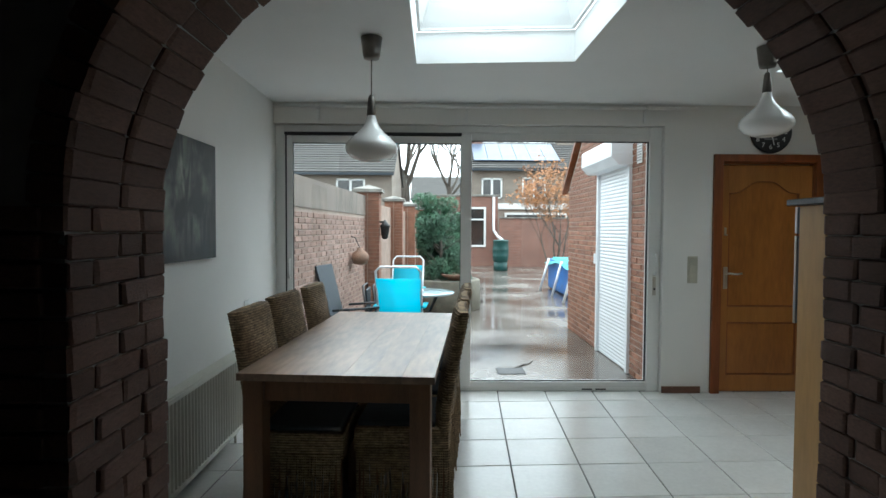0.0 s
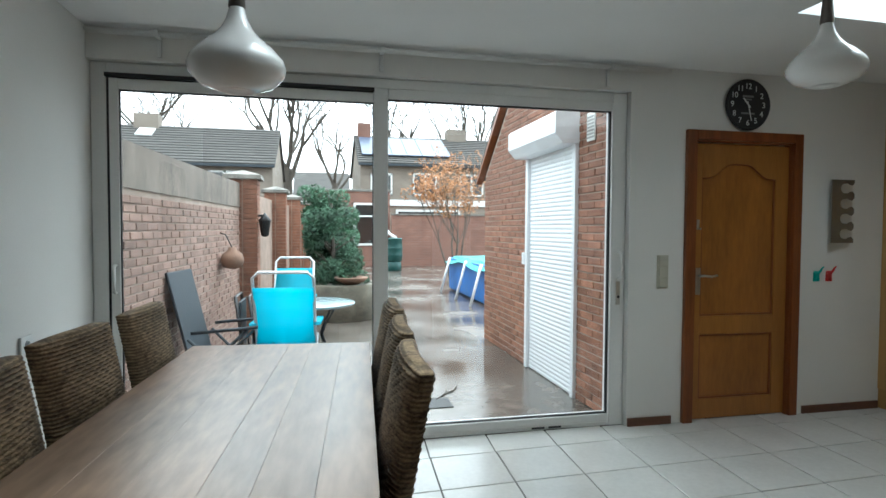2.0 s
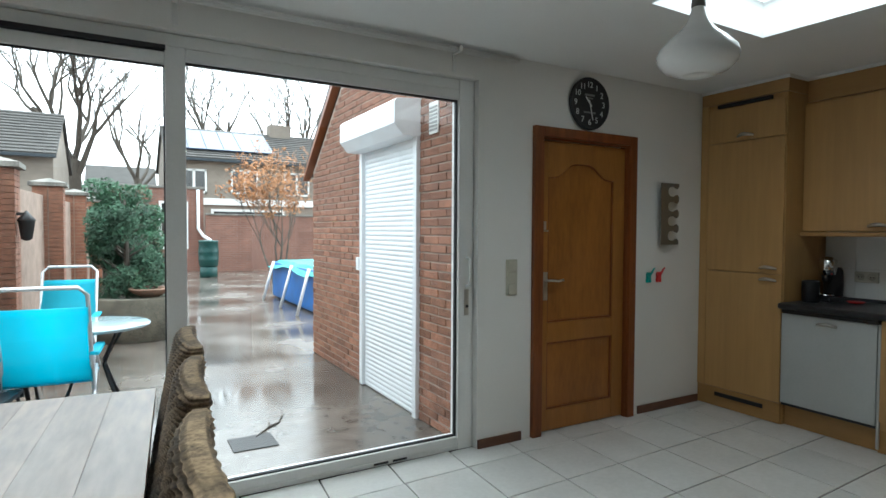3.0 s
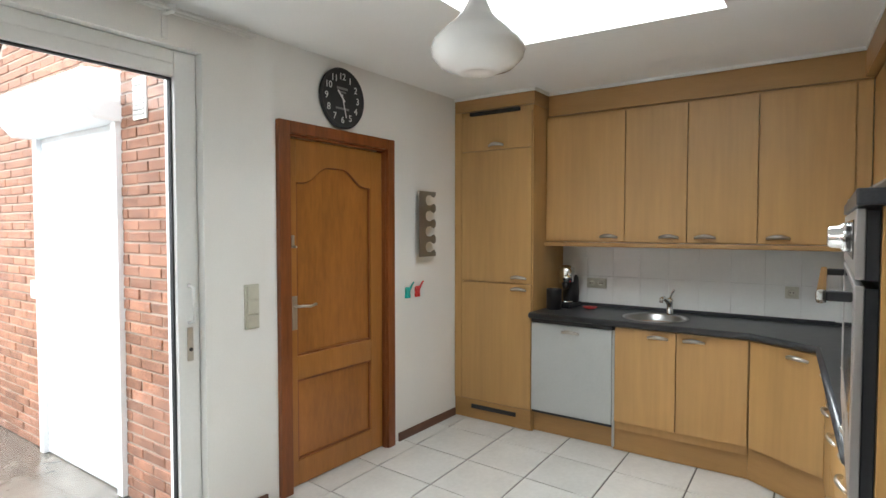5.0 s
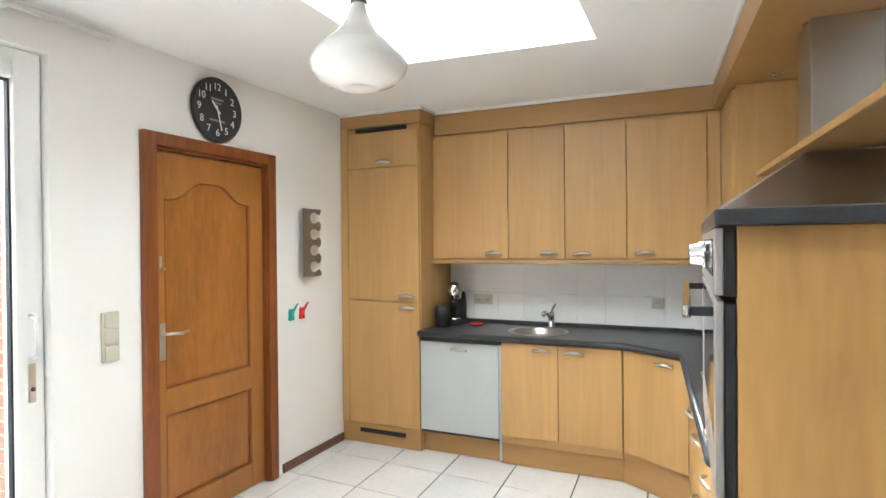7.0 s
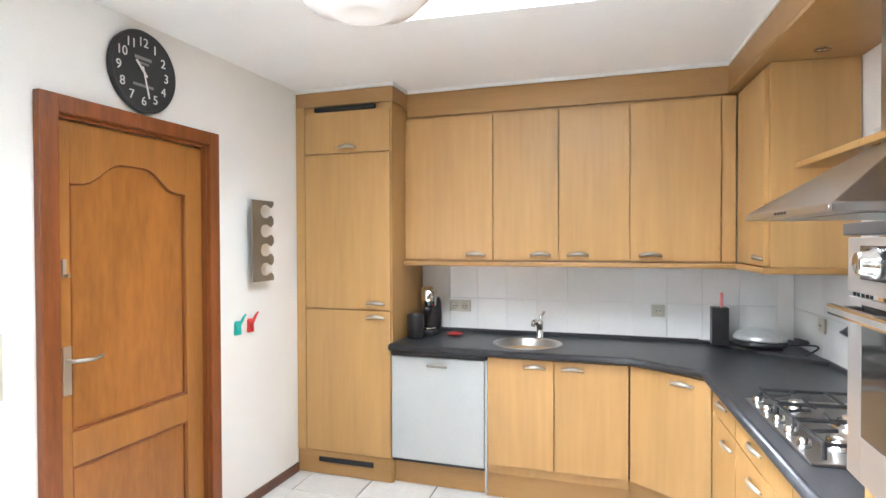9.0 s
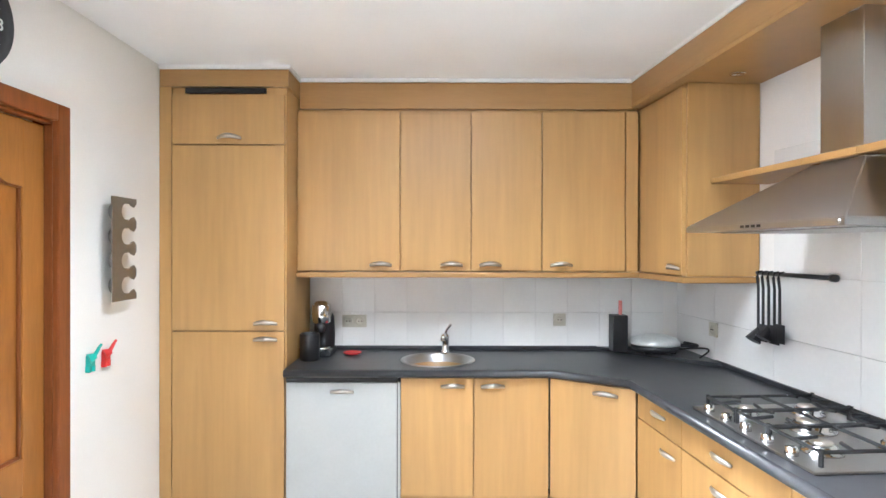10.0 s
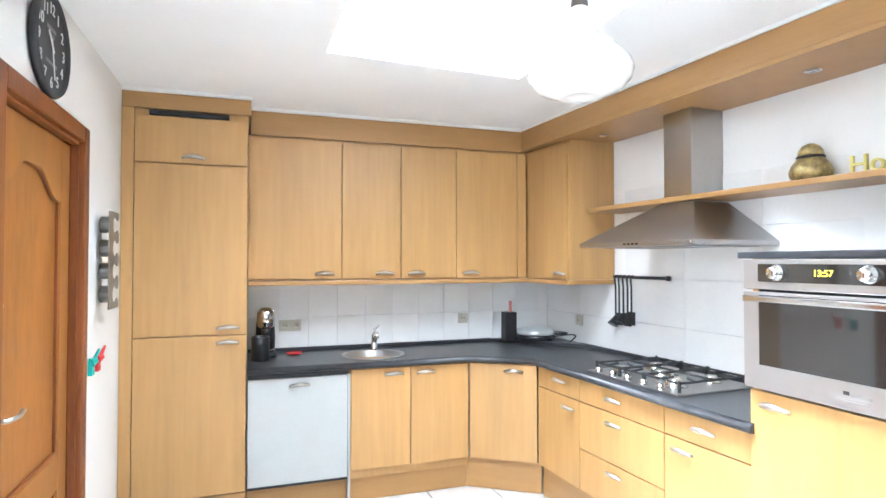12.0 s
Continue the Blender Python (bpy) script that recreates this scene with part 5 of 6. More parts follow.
pilm = None
for y in (9.58, 12.45, 14.9, 17.5):
    pl = thing("garden_pillar", (gx(y) + 0.02, y, -0.035), "square red brick pillar with a grey cap", "pillar", "garden pillars")
    boxes("core", [(-0.17, -0.17, 0, 0.17, 0.17, 2.02)], MORTAR, pl, 0, True)
    bm = bmesh.new()
    for k in range(32):
        z = 0.063 * k
        for s in range(4):
            o = 0.0 if (k + s) % 2 else 0.005
            for c in (0, 1):
                x0 = -0.185 + 0.19 * c
                add_box(bm, x0 + 0.004, -0.185 - o * 0.3, z + 0.003, x0 + 0.178, -0.165, z + 0.059, 0, pose(0, 0, 0, 0, 0, 90 * s))
    tagged(finish("brickwork", bm, RBRICK, pl, True), kind="stuff")
    bm = bmesh.new()
    bot = [bm.verts.new((sx * 0.235, sy * 0.235, 2.022)) for sx, sy in ((-1, -1), (1, -1), (1, 1), (-1, 1))]
    up = [bm.verts.new((sx * 0.235, sy * 0.235, 2.075)) for sx, sy in ((-1, -1), (1, -1), (1, 1), (-1, 1))]
    tip = bm.verts.new((0, 0, 2.15))
    bm.faces.new(bot)
    for i in range(4):
        bm.faces.new((bot[i], bot[(i + 1) % 4], up[(i + 1) % 4], up[i]))
        bm.faces.new((up[i], up[(i + 1) % 4], tip))
    finish("cap", bm, CONCRETE, pl, True)

ln = thing("wall_lantern", (gx(9.58) + 0.22, 9.50, 1.4), "black outdoor wall lantern on a brick pillar", "lantern")
each("bracket", [(gx(9.58) + 0.19, 9.47, 1.5, gx(9.58) + 0.29, 9.50, 1.53)], IRON, ln)
lathe("lantern_body", [(0.02, -0.14), (0.05, -0.12), (0.075, 0.06), (0.085, 0.07), (0.03, 0.14), (0.01, 0.17)], IRON, (gx(9.58) + 0.29, 9.48, 1.38), ln, 6)
bg2 = thing("hanging_jug", (gx(8.35), 8.35, 1.0), "small tan clay jug hanging on the garden wall", "jug")
lathe("jug", [(0.03, -0.12), (0.10, -0.10), (0.125, -0.03), (0.11, 0.04), (0.05, 0.085), (0.04, 0.12), (0.03, 0.12)], TERRA, (gx(8.35) + 0.13, 8.35, 1.02), bg2, 20)
tubes("hook", [[(gx(8.35) + 0.13, 8.35, 1.13), (gx(8.35) + 0.06, 8.35, 1.28), (gx(8.35), 8.35, 1.3)]], 0.006, IRON, bg2)


def recliner():
    c = thing("garden_recliner", (-0.62, 6.75, -0.035), "dark grey folding garden recliner against the wall", "garden chair", turn=-10)
    m = pose(-0.14, 0, 0.68, 0, -14)
    bm = bmesh.new()
    add_box(bm, -0.012, -0.24, -0.35, 0.012, 0.24, 0.36, 0.008, m)
    finish("backrest", bm, DKFAB, c, True)
    bm = bmesh.new()
    add_box(bm, -0.02, -0.24, 0.30, 0.46, 0.24, 0.33, 0.008)
    finish("seat", bm, DKFAB, c, True)
    tubes("frame", [[(-0.02, s, 0.55), (0.5, s, 0.60)] for s in (-0.27, 0.27)] + [[(-0.2, s, 0), (0.42, s, 0.58)] for s in (-0.26, 0.26)] + [[(0.45, s, 0), (-0.05, s, 0.5)] for s in (-0.26, 0.26)], 0.013, DKFAB, c, local=True)


recliner()
fc = thing("folded_chairs", (-0.35, 7.4, -0.035), "folded black garden chairs leaning together", "garden chair")
tubes("frame", [[(0.12 * k, -0.2, 0), (0.12 * k - 0.1, -0.2, 0.75), (0.12 * k - 0.1, 0.2, 0.75), (0.12 * k, 0.2, 0)] for k in range(3)], 0.016, BLACK, fc, local=True)
boxes("seat", [(0.12 * k - 0.075, -0.19, 0.2, 0.12 * k - 0.05, 0.19, 0.7) for k in range(3)], DKFAB, fc, 0.004, True)


def beach_chair(x, y, turn, h, w):
    c = thing("camping_chair", (x, y, -0.035), "turquoise fabric camping chair with a white tube frame", "garden chair", "turquoise camping chairs", turn)
    k = w / 2
    tubes("frame", [[(-k, 0.28, 0.0), (-k, 0.10, 0.35), (-k, 0.0, 0.6), (-k, -0.14, h - 0.05), (-k + 0.05, -0.15, h), (k - 0.05, -0.15, h), (k, -0.14, h - 0.05), (k, 0.0, 0.6), (k, 0.10, 0.35), (k, 0.28, 0.0)],
                    [(-k, -0.2, 0), (-k, 0.3, 0.42), (k, 0.3, 0.42), (k, -0.2, 0)]], 0.014, WHITEM, c, local=True)
    bm = bmesh.new()
    n = 10
    a, b = [], []
    for i in range(n + 1):
        s = i / n
        a.append(bm.verts.new((-k, 0.08 - 0.21 * s + 0.03 * math.sin(math.pi * s), 0.36 + (h - 0.13 - 0.36) * s)))
        b.append(bm.verts.new((k, 0.08 - 0.21 * s + 0.03 * math.sin(math.pi * s), 0.36 + (h - 0.13 - 0.36) * s)))
    for i in range(n):
        bm.faces.new((a[i], b[i], b[i + 1], a[i + 1]))
    f = finish("backrest", bm, TURQ, c, True, True)
    f.modifiers.new("thick", "SOLIDIFY").thickness = 0.012
    boxes("seat", [(-k, 0.06, 0.355, k, 0.46, 0.37)], TURQ, c, 0.004, True)
    each("armrest", [(-k - 0.05, -0.02, 0.55, -k + 0.01, 0.36, 0.575), (k - 0.01, -0.02, 0.55, k + 0.05, 0.36, 0.575)], TURQ, c, 0.008, True)


beach_chair(0.02, 6.75, -4, 1.02, 0.50)
beach_chair(0.0, 8.9, 176, 1.02, 0.46)
gt = thing("garden_table", (0.24, 7.45, -0.035), "round glass garden table with a grey rim", "garden table")
lathe("top", [(0, 0.63), (0.40, 0.63), (0.42, 0.64), (0.42, 0.655), (0.40, 0.66), (0, 0.66)], mat("frosted_table_glass", (0.36, 0.45, 0.48), 0.08, var=0.05), (0, 0, 0), gt, 40, True)
tubes("leg", [[(0.28 * math.cos(a), 0.28 * math.sin(a), 0.0), (0.12 * math.cos(a), 0.12 * math.sin(a), 0.35), (0.3 * math.cos(a), 0.3 * math.sin(a), 0.63)] for a in (0.8, 2.37, 3.94, 5.5)], 0.014, DKFAB, gt, local=True)


def leaf_cloud(name, material, parent, spots, count, size, seed, local=True):
    """Many small leaves scattered round the given spots (x, y, z, rx, ry, rz)."""
    rnd = random.Random(seed)
    vs, fs = [], []
    for i in range(count):
        cx, cy, cz, rx, ry, rz = spots[rnd.randrange(len(spots))]
        d = Vector((rnd.gauss(0, 1), rnd.gauss(0, 1), rnd.gauss(0, 1))).normalized() * rnd.uniform(0.35, 1.0) ** 0.5
        p = Vector((cx + d.x * rx, cy + d.y * ry, cz + d.z * rz))
        a = Vector((rnd.gauss(0, 1), rnd.gauss(0, 1), rnd.gauss(0, 1))).normalized()
        b = a.orthogonal().normalized()
        s = size * rnd.uniform(0.6, 1.4)
        k = len(vs)
        vs += [p - a * s, p + b * s * 0.45, p + a * s, p - b * s * 0.45]
        fs.append((k, k + 1, k + 2, k + 3))
    me = bpy.data.meshes.new(name)
    me.from_pydata([tuple(v) for v in vs], [], fs)
    me.materials.append(material)
    ob = new(name, me)
    ob.parent = parent
    return tagged(ob, kind="stuff")


# round planter with a conifer
pn = thing("round_planter", (0.62, 10.75, -0.035), "low round concrete planter wall", "planter")
lathe("wall", [(0.62, 0), (0.63, 0.01), (0.62, 0.52), (0.60, 0.54), (0.50, 0.54), (0.49, 0.50), (0, 0.50)], mat("mossy_concrete", (0.13, 0.118, 0.09), 0.9, var=0.4, scale=5, bump=0.4), (0, 0, 0), pn, 40, True)
cf = thing("conifer_bush", (0.50, 10.8, 0.5), "dense dark green conifer bush in the planter", "shrub")
bm = bmesh.new()
rnd = random.Random(12)
add_tube(bm, [(0, 0, 0), (0.02, 0, 0.5), (0, 0.02, 1.25)], 0.05, 7, 0.015)
for k in range(26):
    a, z = rnd.uniform(0, 6.28), rnd.uniform(0.1, 1.1)
    add_tube(bm, [(0, 0, z), (0.38 * math.cos(a), 0.38 * math.sin(a), z + 0.25)], 0.014, 5, 0.004)
finish("branch", bm, BARK, cf, True)
spots = [((0.62 - 0.36 * z) * math.cos(a) * rnd.uniform(0.3, 1.2) - 0.1 * (1.1 - z), 0.35 * math.sin(a), z, 0.15, 0.15, 0.17) for a, z in zip(np.linspace(0, 40, 44), [0.05 + 1.02 * ((k * 7) % 44) / 44 for k in range(44)])]
leaf_cloud("foliage", CONIFER, cf, spots, 15000, 0.024, 5)
bw = thing("clay_bowl", (0.78, 10.40, 0.505), "shallow terracotta bowl on the planter edge", "bowl")
lathe("bowl", [(0.1, 0), (0.2, 0.05), (0.26, 0.10), (0.25, 0.115), (0.18, 0.06), (0, 0.05)], TERRA, (0, 0, 0), bw, 28, True)

iv = thing("ivy_hedge", (0.58, 15.2, -0.035), "ivy hanging over the garden wall", "ivy")
boxes("support", [(-0.45, 0.25, 0, 0.5, 0.45, 1.9)], CONCRETE, iv, 0, True)
spots = [(rnd.uniform(-0.6, 0.5), rnd.uniform(-0.1, 0.25), rnd.uniform(0.5, 2.2), 0.22, 0.2, 0.25) for k in range(40)]
leaf_cloud("foliage", IVY, iv, spots, 14000, 0.036, 6)

# back wall, extension and water butt
bwall = thing("back_wall", (5, 22.5, 0), "red brick wall at the end of the yard", "garden wall")
boxes("wall", [(2.9, 22.4, -0.035, 12.0, 22.6, 1.85)], FARBRICK, bwall)
boxes("coping", [(2.9, 22.36, 1.85, 12.0, 22.64, 1.9)], CONCRETE, bwall, 0.01)
ex = thing("brick_extension", (1.8, 23.0, 0), "red brick house extension with a white window", "house")
boxes("wall", [(0.2, 22.9, -0.035, 2.9, 26.0, 2.72)], FARBRICK, ex)
boxes("coping", [(0.15, 22.85, 2.72, 2.95, 26.0, 2.80)], CONCRETE, ex, 0.01)
boxes("frame", [(1.55, 22.84, 0.72, 2.42, 22.9, 0.80), (1.55, 22.84, 2.22, 2.42, 22.9, 2.30), (1.55, 22.84, 0.80, 1.63, 22.9, 2.22), (2.34, 22.84, 0.80, 2.42, 22.9, 2.22), (1.63, 22.85, 1.78, 2.34, 22.9, 1.84)], PVC, ex, 0.006)
each("window_glass", [(1.63, 22.875, 0.80, 2.34, 22.895, 1.78), (1.63, 22.875, 1.84, 2.34, 22.895, 2.22)], DARKGLASS, ex)
tubes("downpipe", [[(2.72, 22.8, 2.7), (2.72, 22.8, 1.4), (2.85, 22.5, 1.15), (2.85, 20.9, 1.05)]], 0.05, WHITEM, ex)
wb = thing("water_butt", (2.72, 20.3, -0.035), "dark green plastic water butt on a stand", "water butt")
lathe("stand", [(0.22, 0), (0.25, 0.02), (0.24, 0.30), (0.2, 0.31)], BARRELG, (0, 0, 0), wb, 24, True)
lathe("barrel", [(0.22, 0.31), (0.26, 0.34), (0.275, 0.5), (0.285, 0.52), (0.275, 0.55), (0.28, 0.72), (0.29, 0.74), (0.28, 0.77), (0.265, 1.02), (0.28, 1.04), (0.27, 1.08), (0, 1.1)], BARRELG, (0, 0, 0), wb, 32, True)


# pool
po = thing("frame_pool", (4.32, 12.8, -0.035), "blue frame pool under a teal cover", "pool")
boxes("liner", [(-1.1, -1.45, 0.02, 1.3, 1.6, 0.74)], POOLB, po, 0.06, True)
bm = bmesh.new()
n = 14
g = {}
rnd = random.Random(8)
for i in range(n + 1):
    for j in range(n + 1):
        u, v = i / n, j / n
        e = min(u, 1 - u, v, 1 - v)
        g[i, j] = bm.verts.new((-1.18 + 2.56 * u, -1.53 + 3.2 * v, 0.80 - 0.05 * min(1, e * 5) + rnd.uniform(-0.012, 0.012) - (0.14 + 0.05 * math.sin(9 * (u + v)) if e == 0 else 0)))
for i in range(n):
    for j in range(n):
        bm.faces.new((g[i, j], g[i + 1, j], g[i + 1, j + 1], g[i, j + 1]))
c = finish("cover", bm, POOLC, po, True)
c.modifiers.new("thick", "SOLIDIFY").thickness = 0.008
tubes("leg", [[(-1.16, v, 0.76), (-1.38, v - 0.05, 0.0)] for v in (-1.3, -0.2, 1.2)] + [[(-0.75, -1.5, 0.76), (-0.95, -1.72, 0.0)], [(-0.1, -1.5, 0.76), (-0.35, -1.72, 0)]], 0.028, WHITEM, po, local=True)


def limb(bm, p, d, r, length, depth, rnd, spread=0.55, tips=None):
    pts = [p]
    q, dd = p.copy(), d.copy()
    for i in range(4):
        dd = (dd + Vector((rnd.gauss(0, 0.12), rnd.gauss(0, 0.12), 0.05))).normalized()
        q = q + dd * length / 4
        pts.append(q.copy())
    add_tube(bm, pts, r, 6 if depth > 2 else 4, r * 0.6)
    if tips is not None and depth <= 1:
        tips.append(q.copy())
    if depth:
        for k in range(rnd.choice((2, 3, 3))):
            nd = (dd + Vector((rnd.gauss(0, spread), rnd.gauss(0, spread), rnd.uniform(-0.05, 0.45)))).normalized()
            limb(bm, pts[rnd.choice((2, 3, 4))], nd, r * 0.55, length * rnd.uniform(0.6, 0.85), depth - 1, rnd, spread, tips)


def bare_tree(x, y, h, r, seed):
    t = thing("bare_tree", (x, y, -0.035), "tall leafless winter tree behind the houses", "tree", "bare trees")
    bm = bmesh.new()
    rnd = random.Random(seed)
    add_tube(bm, [(0, 0, 0), (0.1, 0, h * 0.2), (0.05, 0.1, h * 0.38)], r, 9, r * 0.75)
    for k in range(5):
        a = k * 1.26 + rnd.uniform(-0.3, 0.3)
        limb(bm, Vector((0.05, 0.1, h * (0.30 + 0.02 * k))), Vector((math.cos(a) * 0.55, math.sin(a) * 0.55, 1)).normalized(), r * 0.45, h * 0.26, 5, rnd, 0.6)
    finish("trunk_and_limbs", bm, BARK, t, True)


bare_tree(-1.6, 37, 13, 0.36, 21)
bare_tree(-9.5, 40, 13, 0.3, 22)
bare_tree(6.5, 44, 14, 0.3, 23)
bare_tree(11.0, 42, 14, 0.3, 24)
bare_tree(1.6, 52, 14, 0.3, 25)

# autumn shrub
au = thing("autumn_shrub", (4.0, 17.2, -0.035), "thin shrub with withered orange-brown leaves", "shrub")
bm = bmesh.new()
tips, rnd = [], random.Random(31)
for k in range(5):
    a = k * 1.3
    limb(bm, Vector((0.1 * math.cos(a), 0.1 * math.sin(a), 0)), Vector((0.25 * math.cos(a), 0.25 * math.sin(a), 1)).normalized(), 0.03, 1.3, 3, rnd, 0.4, tips)
finish("stem", bm, BARK, au, True)
leaf_cloud("withered_leaves", RUST, au, [(p.x, p.y, p.z, 0.22, 0.22, 0.22) for p in tips if p.z > 0.9], 2800, 0.048, 33)


def row_house(x0, x1, y, eave, ridge, depth, label, windows, solar=False):
    h = thing("row_house", ((x0 + x1) / 2, y, 0), label, "house", "row houses")
    boxes("wall", [(x0, y, -0.035, x1, y + depth, eave)], BUFF, h)
    prism("gable", [(y, eave), (y + depth / 2, ridge - 0.1), (y + depth, eave)], "x", x0, x0 + 0.25, BUFF, h)
    prism("gable", [(y, eave), (y + depth / 2, ridge - 0.1), (y + depth, eave)], "x", x1 - 0.25, x1, BUFF, h)
    prism("roof", [(y - 0.3, eave - 0.15), (y - 0.3, eave), (y + depth / 2, ridge + 0.1), (y + depth / 2, ridge - 0.05)], "x", x0 - 0.12, x1 + 0.12, ROOF, h)
    prism("roof", [(y + depth + 0.3, eave - 0.15), (y + depth + 0.3, eave), (y + depth / 2, ridge + 0.1), (y + depth / 2, ridge - 0.05)], "x", x0 - 0.12, x1 + 0.12, ROOF, h)
    sl = (ridge + 0.1 - eave) / (depth / 2 + 0.3)
    bm = bmesh.new()
    for k in range(14):
        yy = y - 0.3 + (depth / 2 + 0.3) * k / 14
        z = eave + sl * (yy - y + 0.3)
        add_tube(bm, [(x0 - 0.12, yy, z + 0.02), (x1 + 0.12, yy, z + 0.02)], 0.028, 5)
    tagged(finish("tile_course", bm, ROOF, h), kind="stuff")
    boxes("gutter", [(x0 - 0.1, y - 0.42, eave - 0.16, x1 + 0.1, y - 0.3, eave - 0.04)], DKFAB, h, 0.02)
    for wx, wz, ww, wh in windows:
        w = boxes("window", [(wx, y - 0.05, wz, wx + ww, y, wz + 0.09), (wx, y - 0.05, wz + wh - 0.09, wx + ww, y, wz + wh), (wx, y - 0.05, wz, wx + 0.09, y, wz + wh), (wx + ww - 0.09, y - 0.05, wz, wx + ww, y, wz + wh), (wx + ww / 2 - 0.06, y - 0.05, wz, wx + ww / 2 + 0.06, y, wz + wh)], PVC, h, 0.008)
        each("window_glass", [(wx + 0.09, y - 0.02, wz + 0.09, wx + ww - 0.09, y - 0.012, wz + wh - 0.09)], DARKGLASS, h)
    boxes("chimney", [(x0 + 0.1, y + depth / 2 - 0.4, ridge - 0.3, x0 + 0.8, y + depth / 2 + 0.3, ridge + 0.75)], FARBRICK, h)
    boxes("chimney", [(x0 + 5.2, y + depth / 2 - 0.4, ridge - 0.3, x0 + 6.3, y + depth / 2 + 0.3, ridge + 0.6)], BUFF, h)
    an = math.degrees(math.atan(sl))
    bm = bmesh.new()
    add_box(bm, -0.35, -0.45, 0, 0.35, 0.45, 0.1, 0.01, pose((x0 + x1) / 2 if not solar else x0 + 4.1, y + depth * 0.36, eave + sl * (depth * 0.36 + 0.3) + 0.02, an))
    finish("roof_window", bm, PVC, h)
    if solar:
        for k in range(6):
            bm = bmesh.new()
            xx = x0 + 0.5 + 0.78 * k
            add_box(bm, -0.38, -1.55, 0, 0.38, 1.35, 0.05, 0.006, pose(xx, y + depth * 0.25, eave + sl * (depth * 0.25 + 0.3) + 0.09, an))
            finish("solar_panel", bm, SOLAR, h)
    return h


row_house(2.35, 14.0, 30.5, 4.65, 6.5, 7.5, "buff brick row house with solar panels on the roof", ((2.85, 3.05, 1.1, 1.1), (5.0, 3.05, 1.25, 1.15), (7.5, 3.05, 1.25, 1.15), (10.2, 3.05, 1.25, 1.15)), True)
row_house(-13.5, -1.7, 28.0, 4.15, 6.2, 7.5, "buff brick row house with a dark tiled roof", ((-4.4, 2.75, 1.4, 1.1), (-7.5, 2.75, 1.4, 1.1), (-10.5, 2.75, 1.4, 1.1)))
gar = thing("white_shed", (5.0, 27, 0), "low white-fronted extension behind the back wall", "shed")
boxes("body", [(3.2, 26.5, -0.035, 8.5, 29.5, 2.55)], BUFF, gar)
boxes("fascia", [(3.1, 26.4, 2.35, 8.6, 26.5, 2.62)], PVC, gar, 0.01)
each("window_glass", [(3.7, 26.47, 1.3, 6.4, 26.495, 2.1)], DARKGLASS, gar)
boxes("frame", [(3.6, 26.46, 2.1, 6.5, 26.5, 2.2), (3.6, 26.46, 1.2, 3.7, 26.5, 2.1), (6.4, 26.46, 1.2, 6.5, 26.5, 2.1)], PVC, gar)
fh = thing("far_house", (0.9, 60, 0), "distant brick house with a grey tiled roof", "house")
boxes("wall", [(-2.0, 60, -0.035, 3.2, 66, 4.6)], BUFF, fh)
prism("roof", [(59.6, 4.5), (59.6, 4.6), (63, 7.2), (66.4, 4.6), (66.4, 4.5)], "x", -2.2, 3.4, ROOF, fh)
bwl = structure(boxes("backdrop", [(-120, 110, -0.035, 120, 111, 5.0)], mat("distant_hedge", (0.10, 0.12, 0.09), 0.9, var=0.4, scale=0.6)), "distant trees and roofs in haze", "backdrop")

# fallen stick and drain grate on the paving
stk = thing("fallen_stick", (1.35, 6.3, -0.035), "thin fallen stick on wet paving", "stick")
tubes("stick", [[(-0.12, -0.14, 0.006), (0.0, 0.02, 0.008), (0.08, 0.08, 0.006), (0.14, 0.22, 0.006)], [(0.0, 0.02, 0.008), (0.02, 0.12, 0.006)]], 0.006, BARK, stk, 5, True)
lv = structure(boxes("drain_cover", [(1.05, 5.95, -0.0345, 1.33, 6.2, -0.028)], IRON, bevel=0.002), "small iron drain cover in the yard", "drain")


# ---- pieces of the floor, walls and arch ----
floor_ob = bpy.data.objects["floor"]
TP, TQ, TX, TY = 0.413, 0.418, 1.358, 4.96
SKEW_X, SKEW_Y = 0.056, 0.042  # the joints run a little askew to the walls


def piece_mesh(name, w, d, h, bevel, material):
    bm = bmesh.new()
    add_box(bm, -w / 2, -d / 2, -h / 2, w / 2, d / 2, h / 2)
    bmesh.ops.bevel(bm, geom=list(bm.edges), offset=bevel, segments=1, affect="EDGES")
    me = bpy.data.meshes.new(name)
    bm.to_mesh(me)
    bm.free()
    me.materials.append(material)
    return me


def lay(parent, name, me, m):
    ob = new(name, me)
    ob.parent = parent
    ob.matrix_basis = parent.matrix_basis.inverted() @ m
    return ob


tile_me = piece_mesh("tile", TP - 0.008, TQ - 0.008, 0.012, 0.002, TILE)
for v in tile_me.vertices:
    v.co = (v.co.x + SKEW_X * v.co.y, v.co.y + SKEW_Y * v.co.x, v.co.z)
rnd = random.Random(2)
for i in range(int((WX - TX) / TP) - 1, int((EX - TX) / TP) + 1):
    for j in range(-9, 1):
        y0, y1 = TQ * j, TQ * (j + 1)
        x = TP * (i + 0.5)
        y1 = min(y1, NY + 0.05 - TY - SKEW_Y * x)
        if y1 - y0 < 0.03:
            continue
        y = (y0 + y1) / 2
        at = pose(TX + x + SKEW_X * y, TY + y + SKEW_Y * x, -0.006 + rnd.uniform(-0.0004, 0.0004))
        if WX - 0.2 < at.translation.x < EX + 0.2:
            lay(floor_ob, "tile", tile_me, at @ Matrix.Diagonal((1, (y1 - y0) / TQ, 1, 1)))

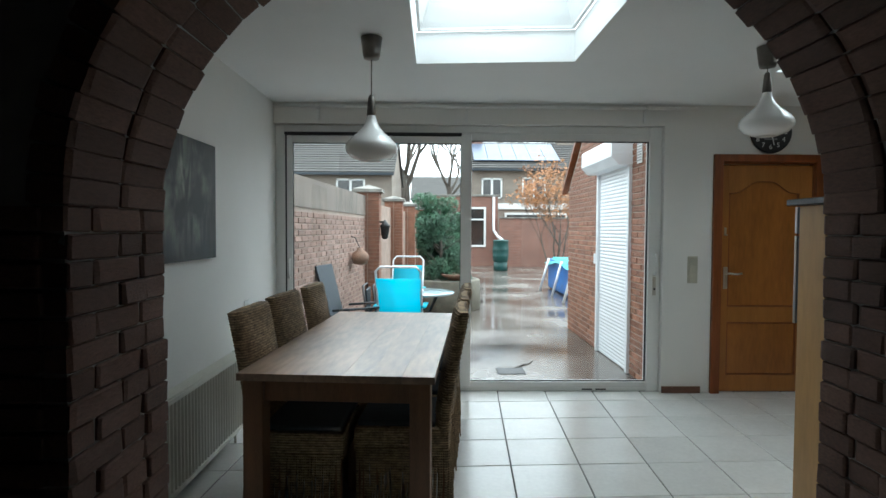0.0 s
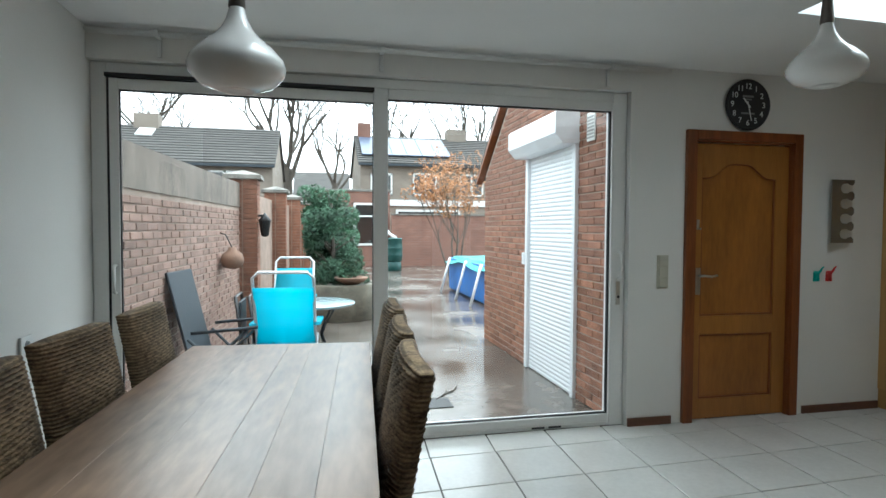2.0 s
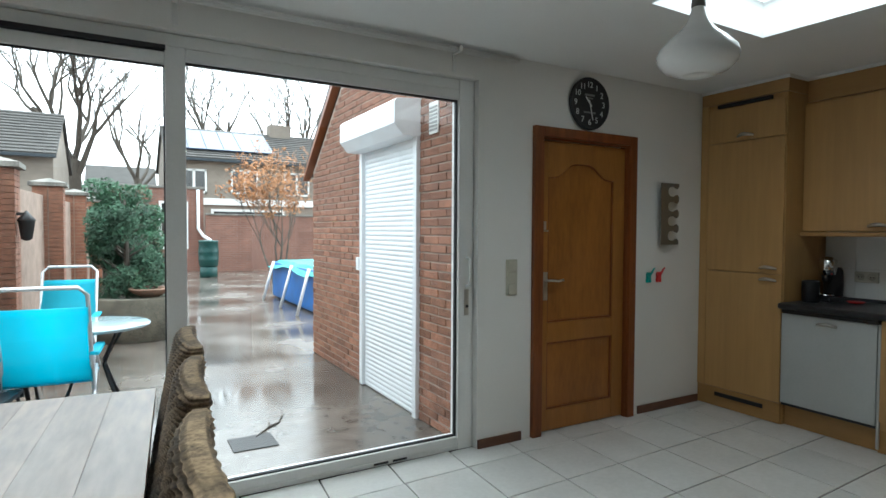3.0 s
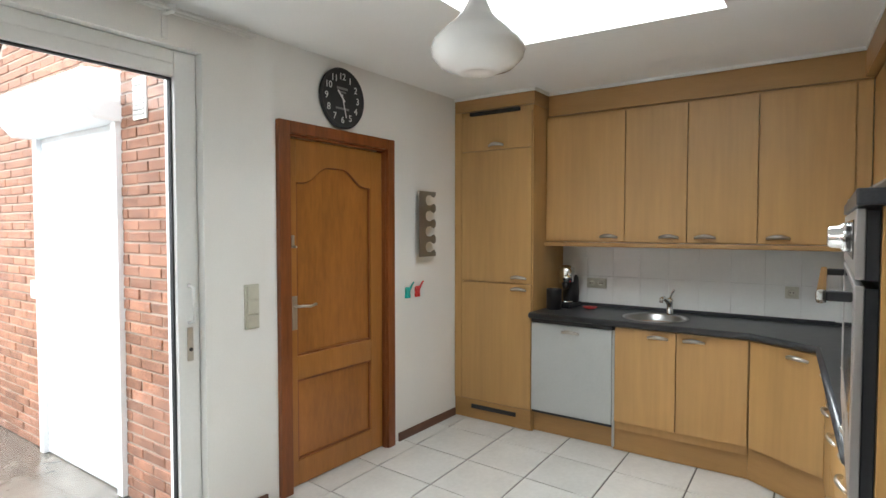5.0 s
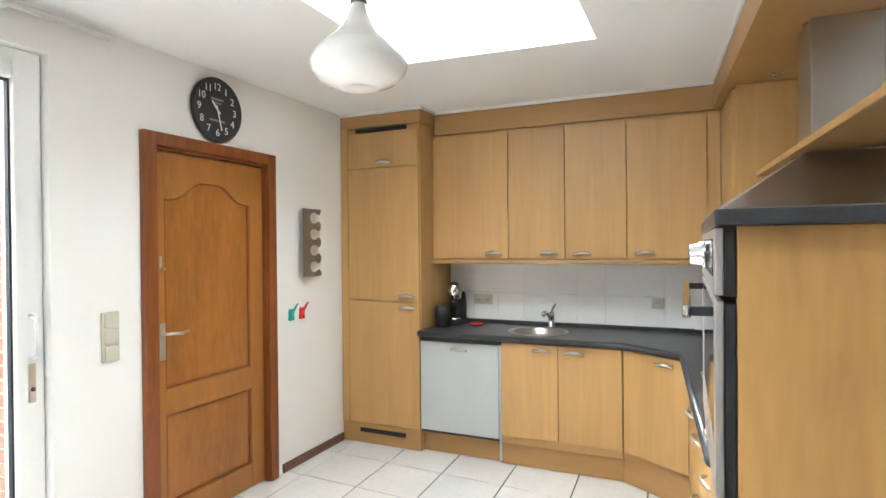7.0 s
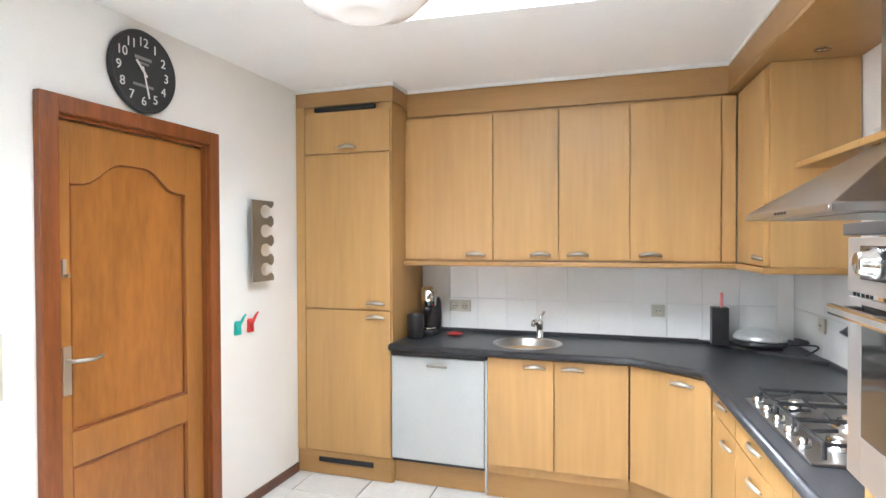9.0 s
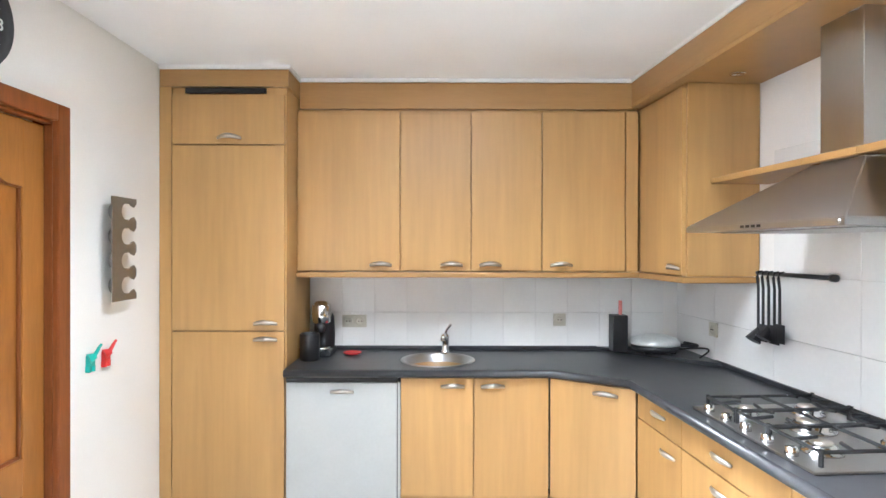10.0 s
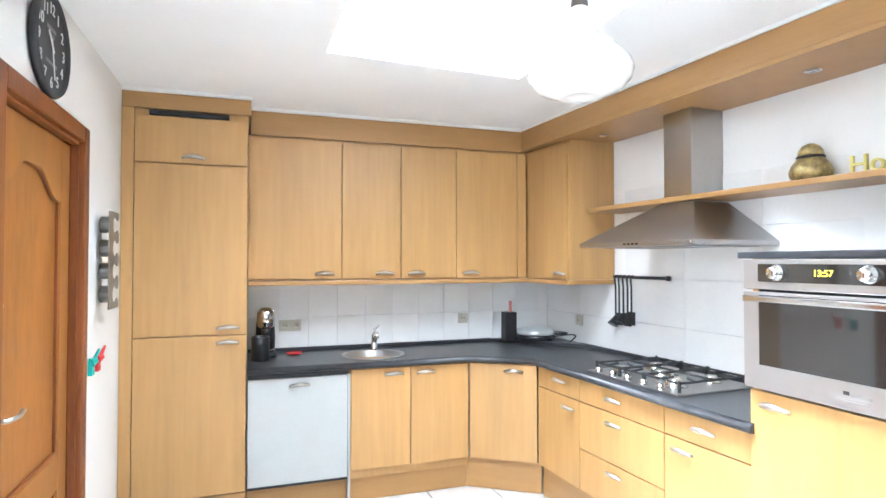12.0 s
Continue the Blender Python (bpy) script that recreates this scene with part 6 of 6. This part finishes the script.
# splashback tiles
we = bpy.data.objects["wall_east"]
wt = piece_mesh("wall_tile", 0.012, 0.1992, 0.2492, 0.001, WTILE)
for k in range(12):
    yc = 4.43 - 0.2 * k
    if yc < 2.3:
        continue
    for z in (0.98, 1.23):
        lay(we, "wall_tile", wt, pose(EX - 0.004, yc, z))
wt2 = piece_mesh("wall_tile", 0.4988, 0.012, 0.2838, 0.001, WTILE)
for k in range(7):
    for z in (0.96, 1.245, 1.53, 1.815):
        u = 2.18 - 0.5 * k
        if z > 1.3 and u > 1.4:
            continue
        lay(wedge, "wall_tile", wt2, RUN @ pose(u, 0.002, z))

# arch bricks
rnd = random.Random(7)
kinds = []
for k in range(4):
    bm = bmesh.new()
    add_box(bm, -0.5, -0.5, -0.5, 0.5, 0.5, 0.5)
    bmesh.ops.bevel(bm, geom=list(bm.edges), offset=0.07, segments=1, affect="EDGES")
    for v in bm.verts:
        v.co += Vector((rnd.uniform(-1, 1), rnd.uniform(-1, 1), rnd.uniform(-1, 1))) * 0.022
    me = bpy.data.meshes.new("brick")
    bm.to_mesh(me)
    bm.free()
    me.materials.append(ABRICK)
    kinds.append(me)
for side in (-1, 1):
    xj = AX + side * (AR + 0.025)
    for k in range(23):
        z = 0.032 + 0.063 * k
        cuts = (Y0, Y0 + 0.21, Y0 + 0.33, Y1) if k % 2 else (Y0, Y0 + 0.10, Y0 + 0.31, Y1)
        for a, b in zip(cuts, cuts[1:]):
            lay(wall_south, "brick", rnd.choice(kinds), pose(xj + rnd.uniform(-0.006, 0.006), (a + b) / 2, z) @ Matrix.Diagonal((0.075, b - a - 0.004, 0.0605, 1)))
        for w, xo in ((0.10, 0.085),):
            lay(wall_south, "brick", rnd.choice(kinds), pose(AX + side * (AR + xo + 0.03), Y0 + 0.0, z) @ Matrix.Diagonal((0.14, 0.03, 0.053, 1)))
n = 44
for k in range(n):
    a = math.pi * (k + 0.5) / n
    x, z = AX - AR * math.cos(a), SPRING + RISE * math.sin(a)
    nx, nz = -math.cos(a) / AR, math.sin(a) / RISE
    an = math.degrees(math.atan2(nx, nz))
    for y0, y1 in ((Y0 - 0.012, Y0 + 0.21), (Y0 + 0.218, Y1)):
        s = Vector((nx, 0, nz)).normalized() * (0.03 + rnd.uniform(-0.005, 0.007))
        lay(wall_south, "brick", rnd.choice(kinds), pose(x + s.x, (y0 + y1) / 2, z + s.z, 0, an, 0) @ Matrix.Diagonal((0.064, y1 - y0, 0.09, 1)))
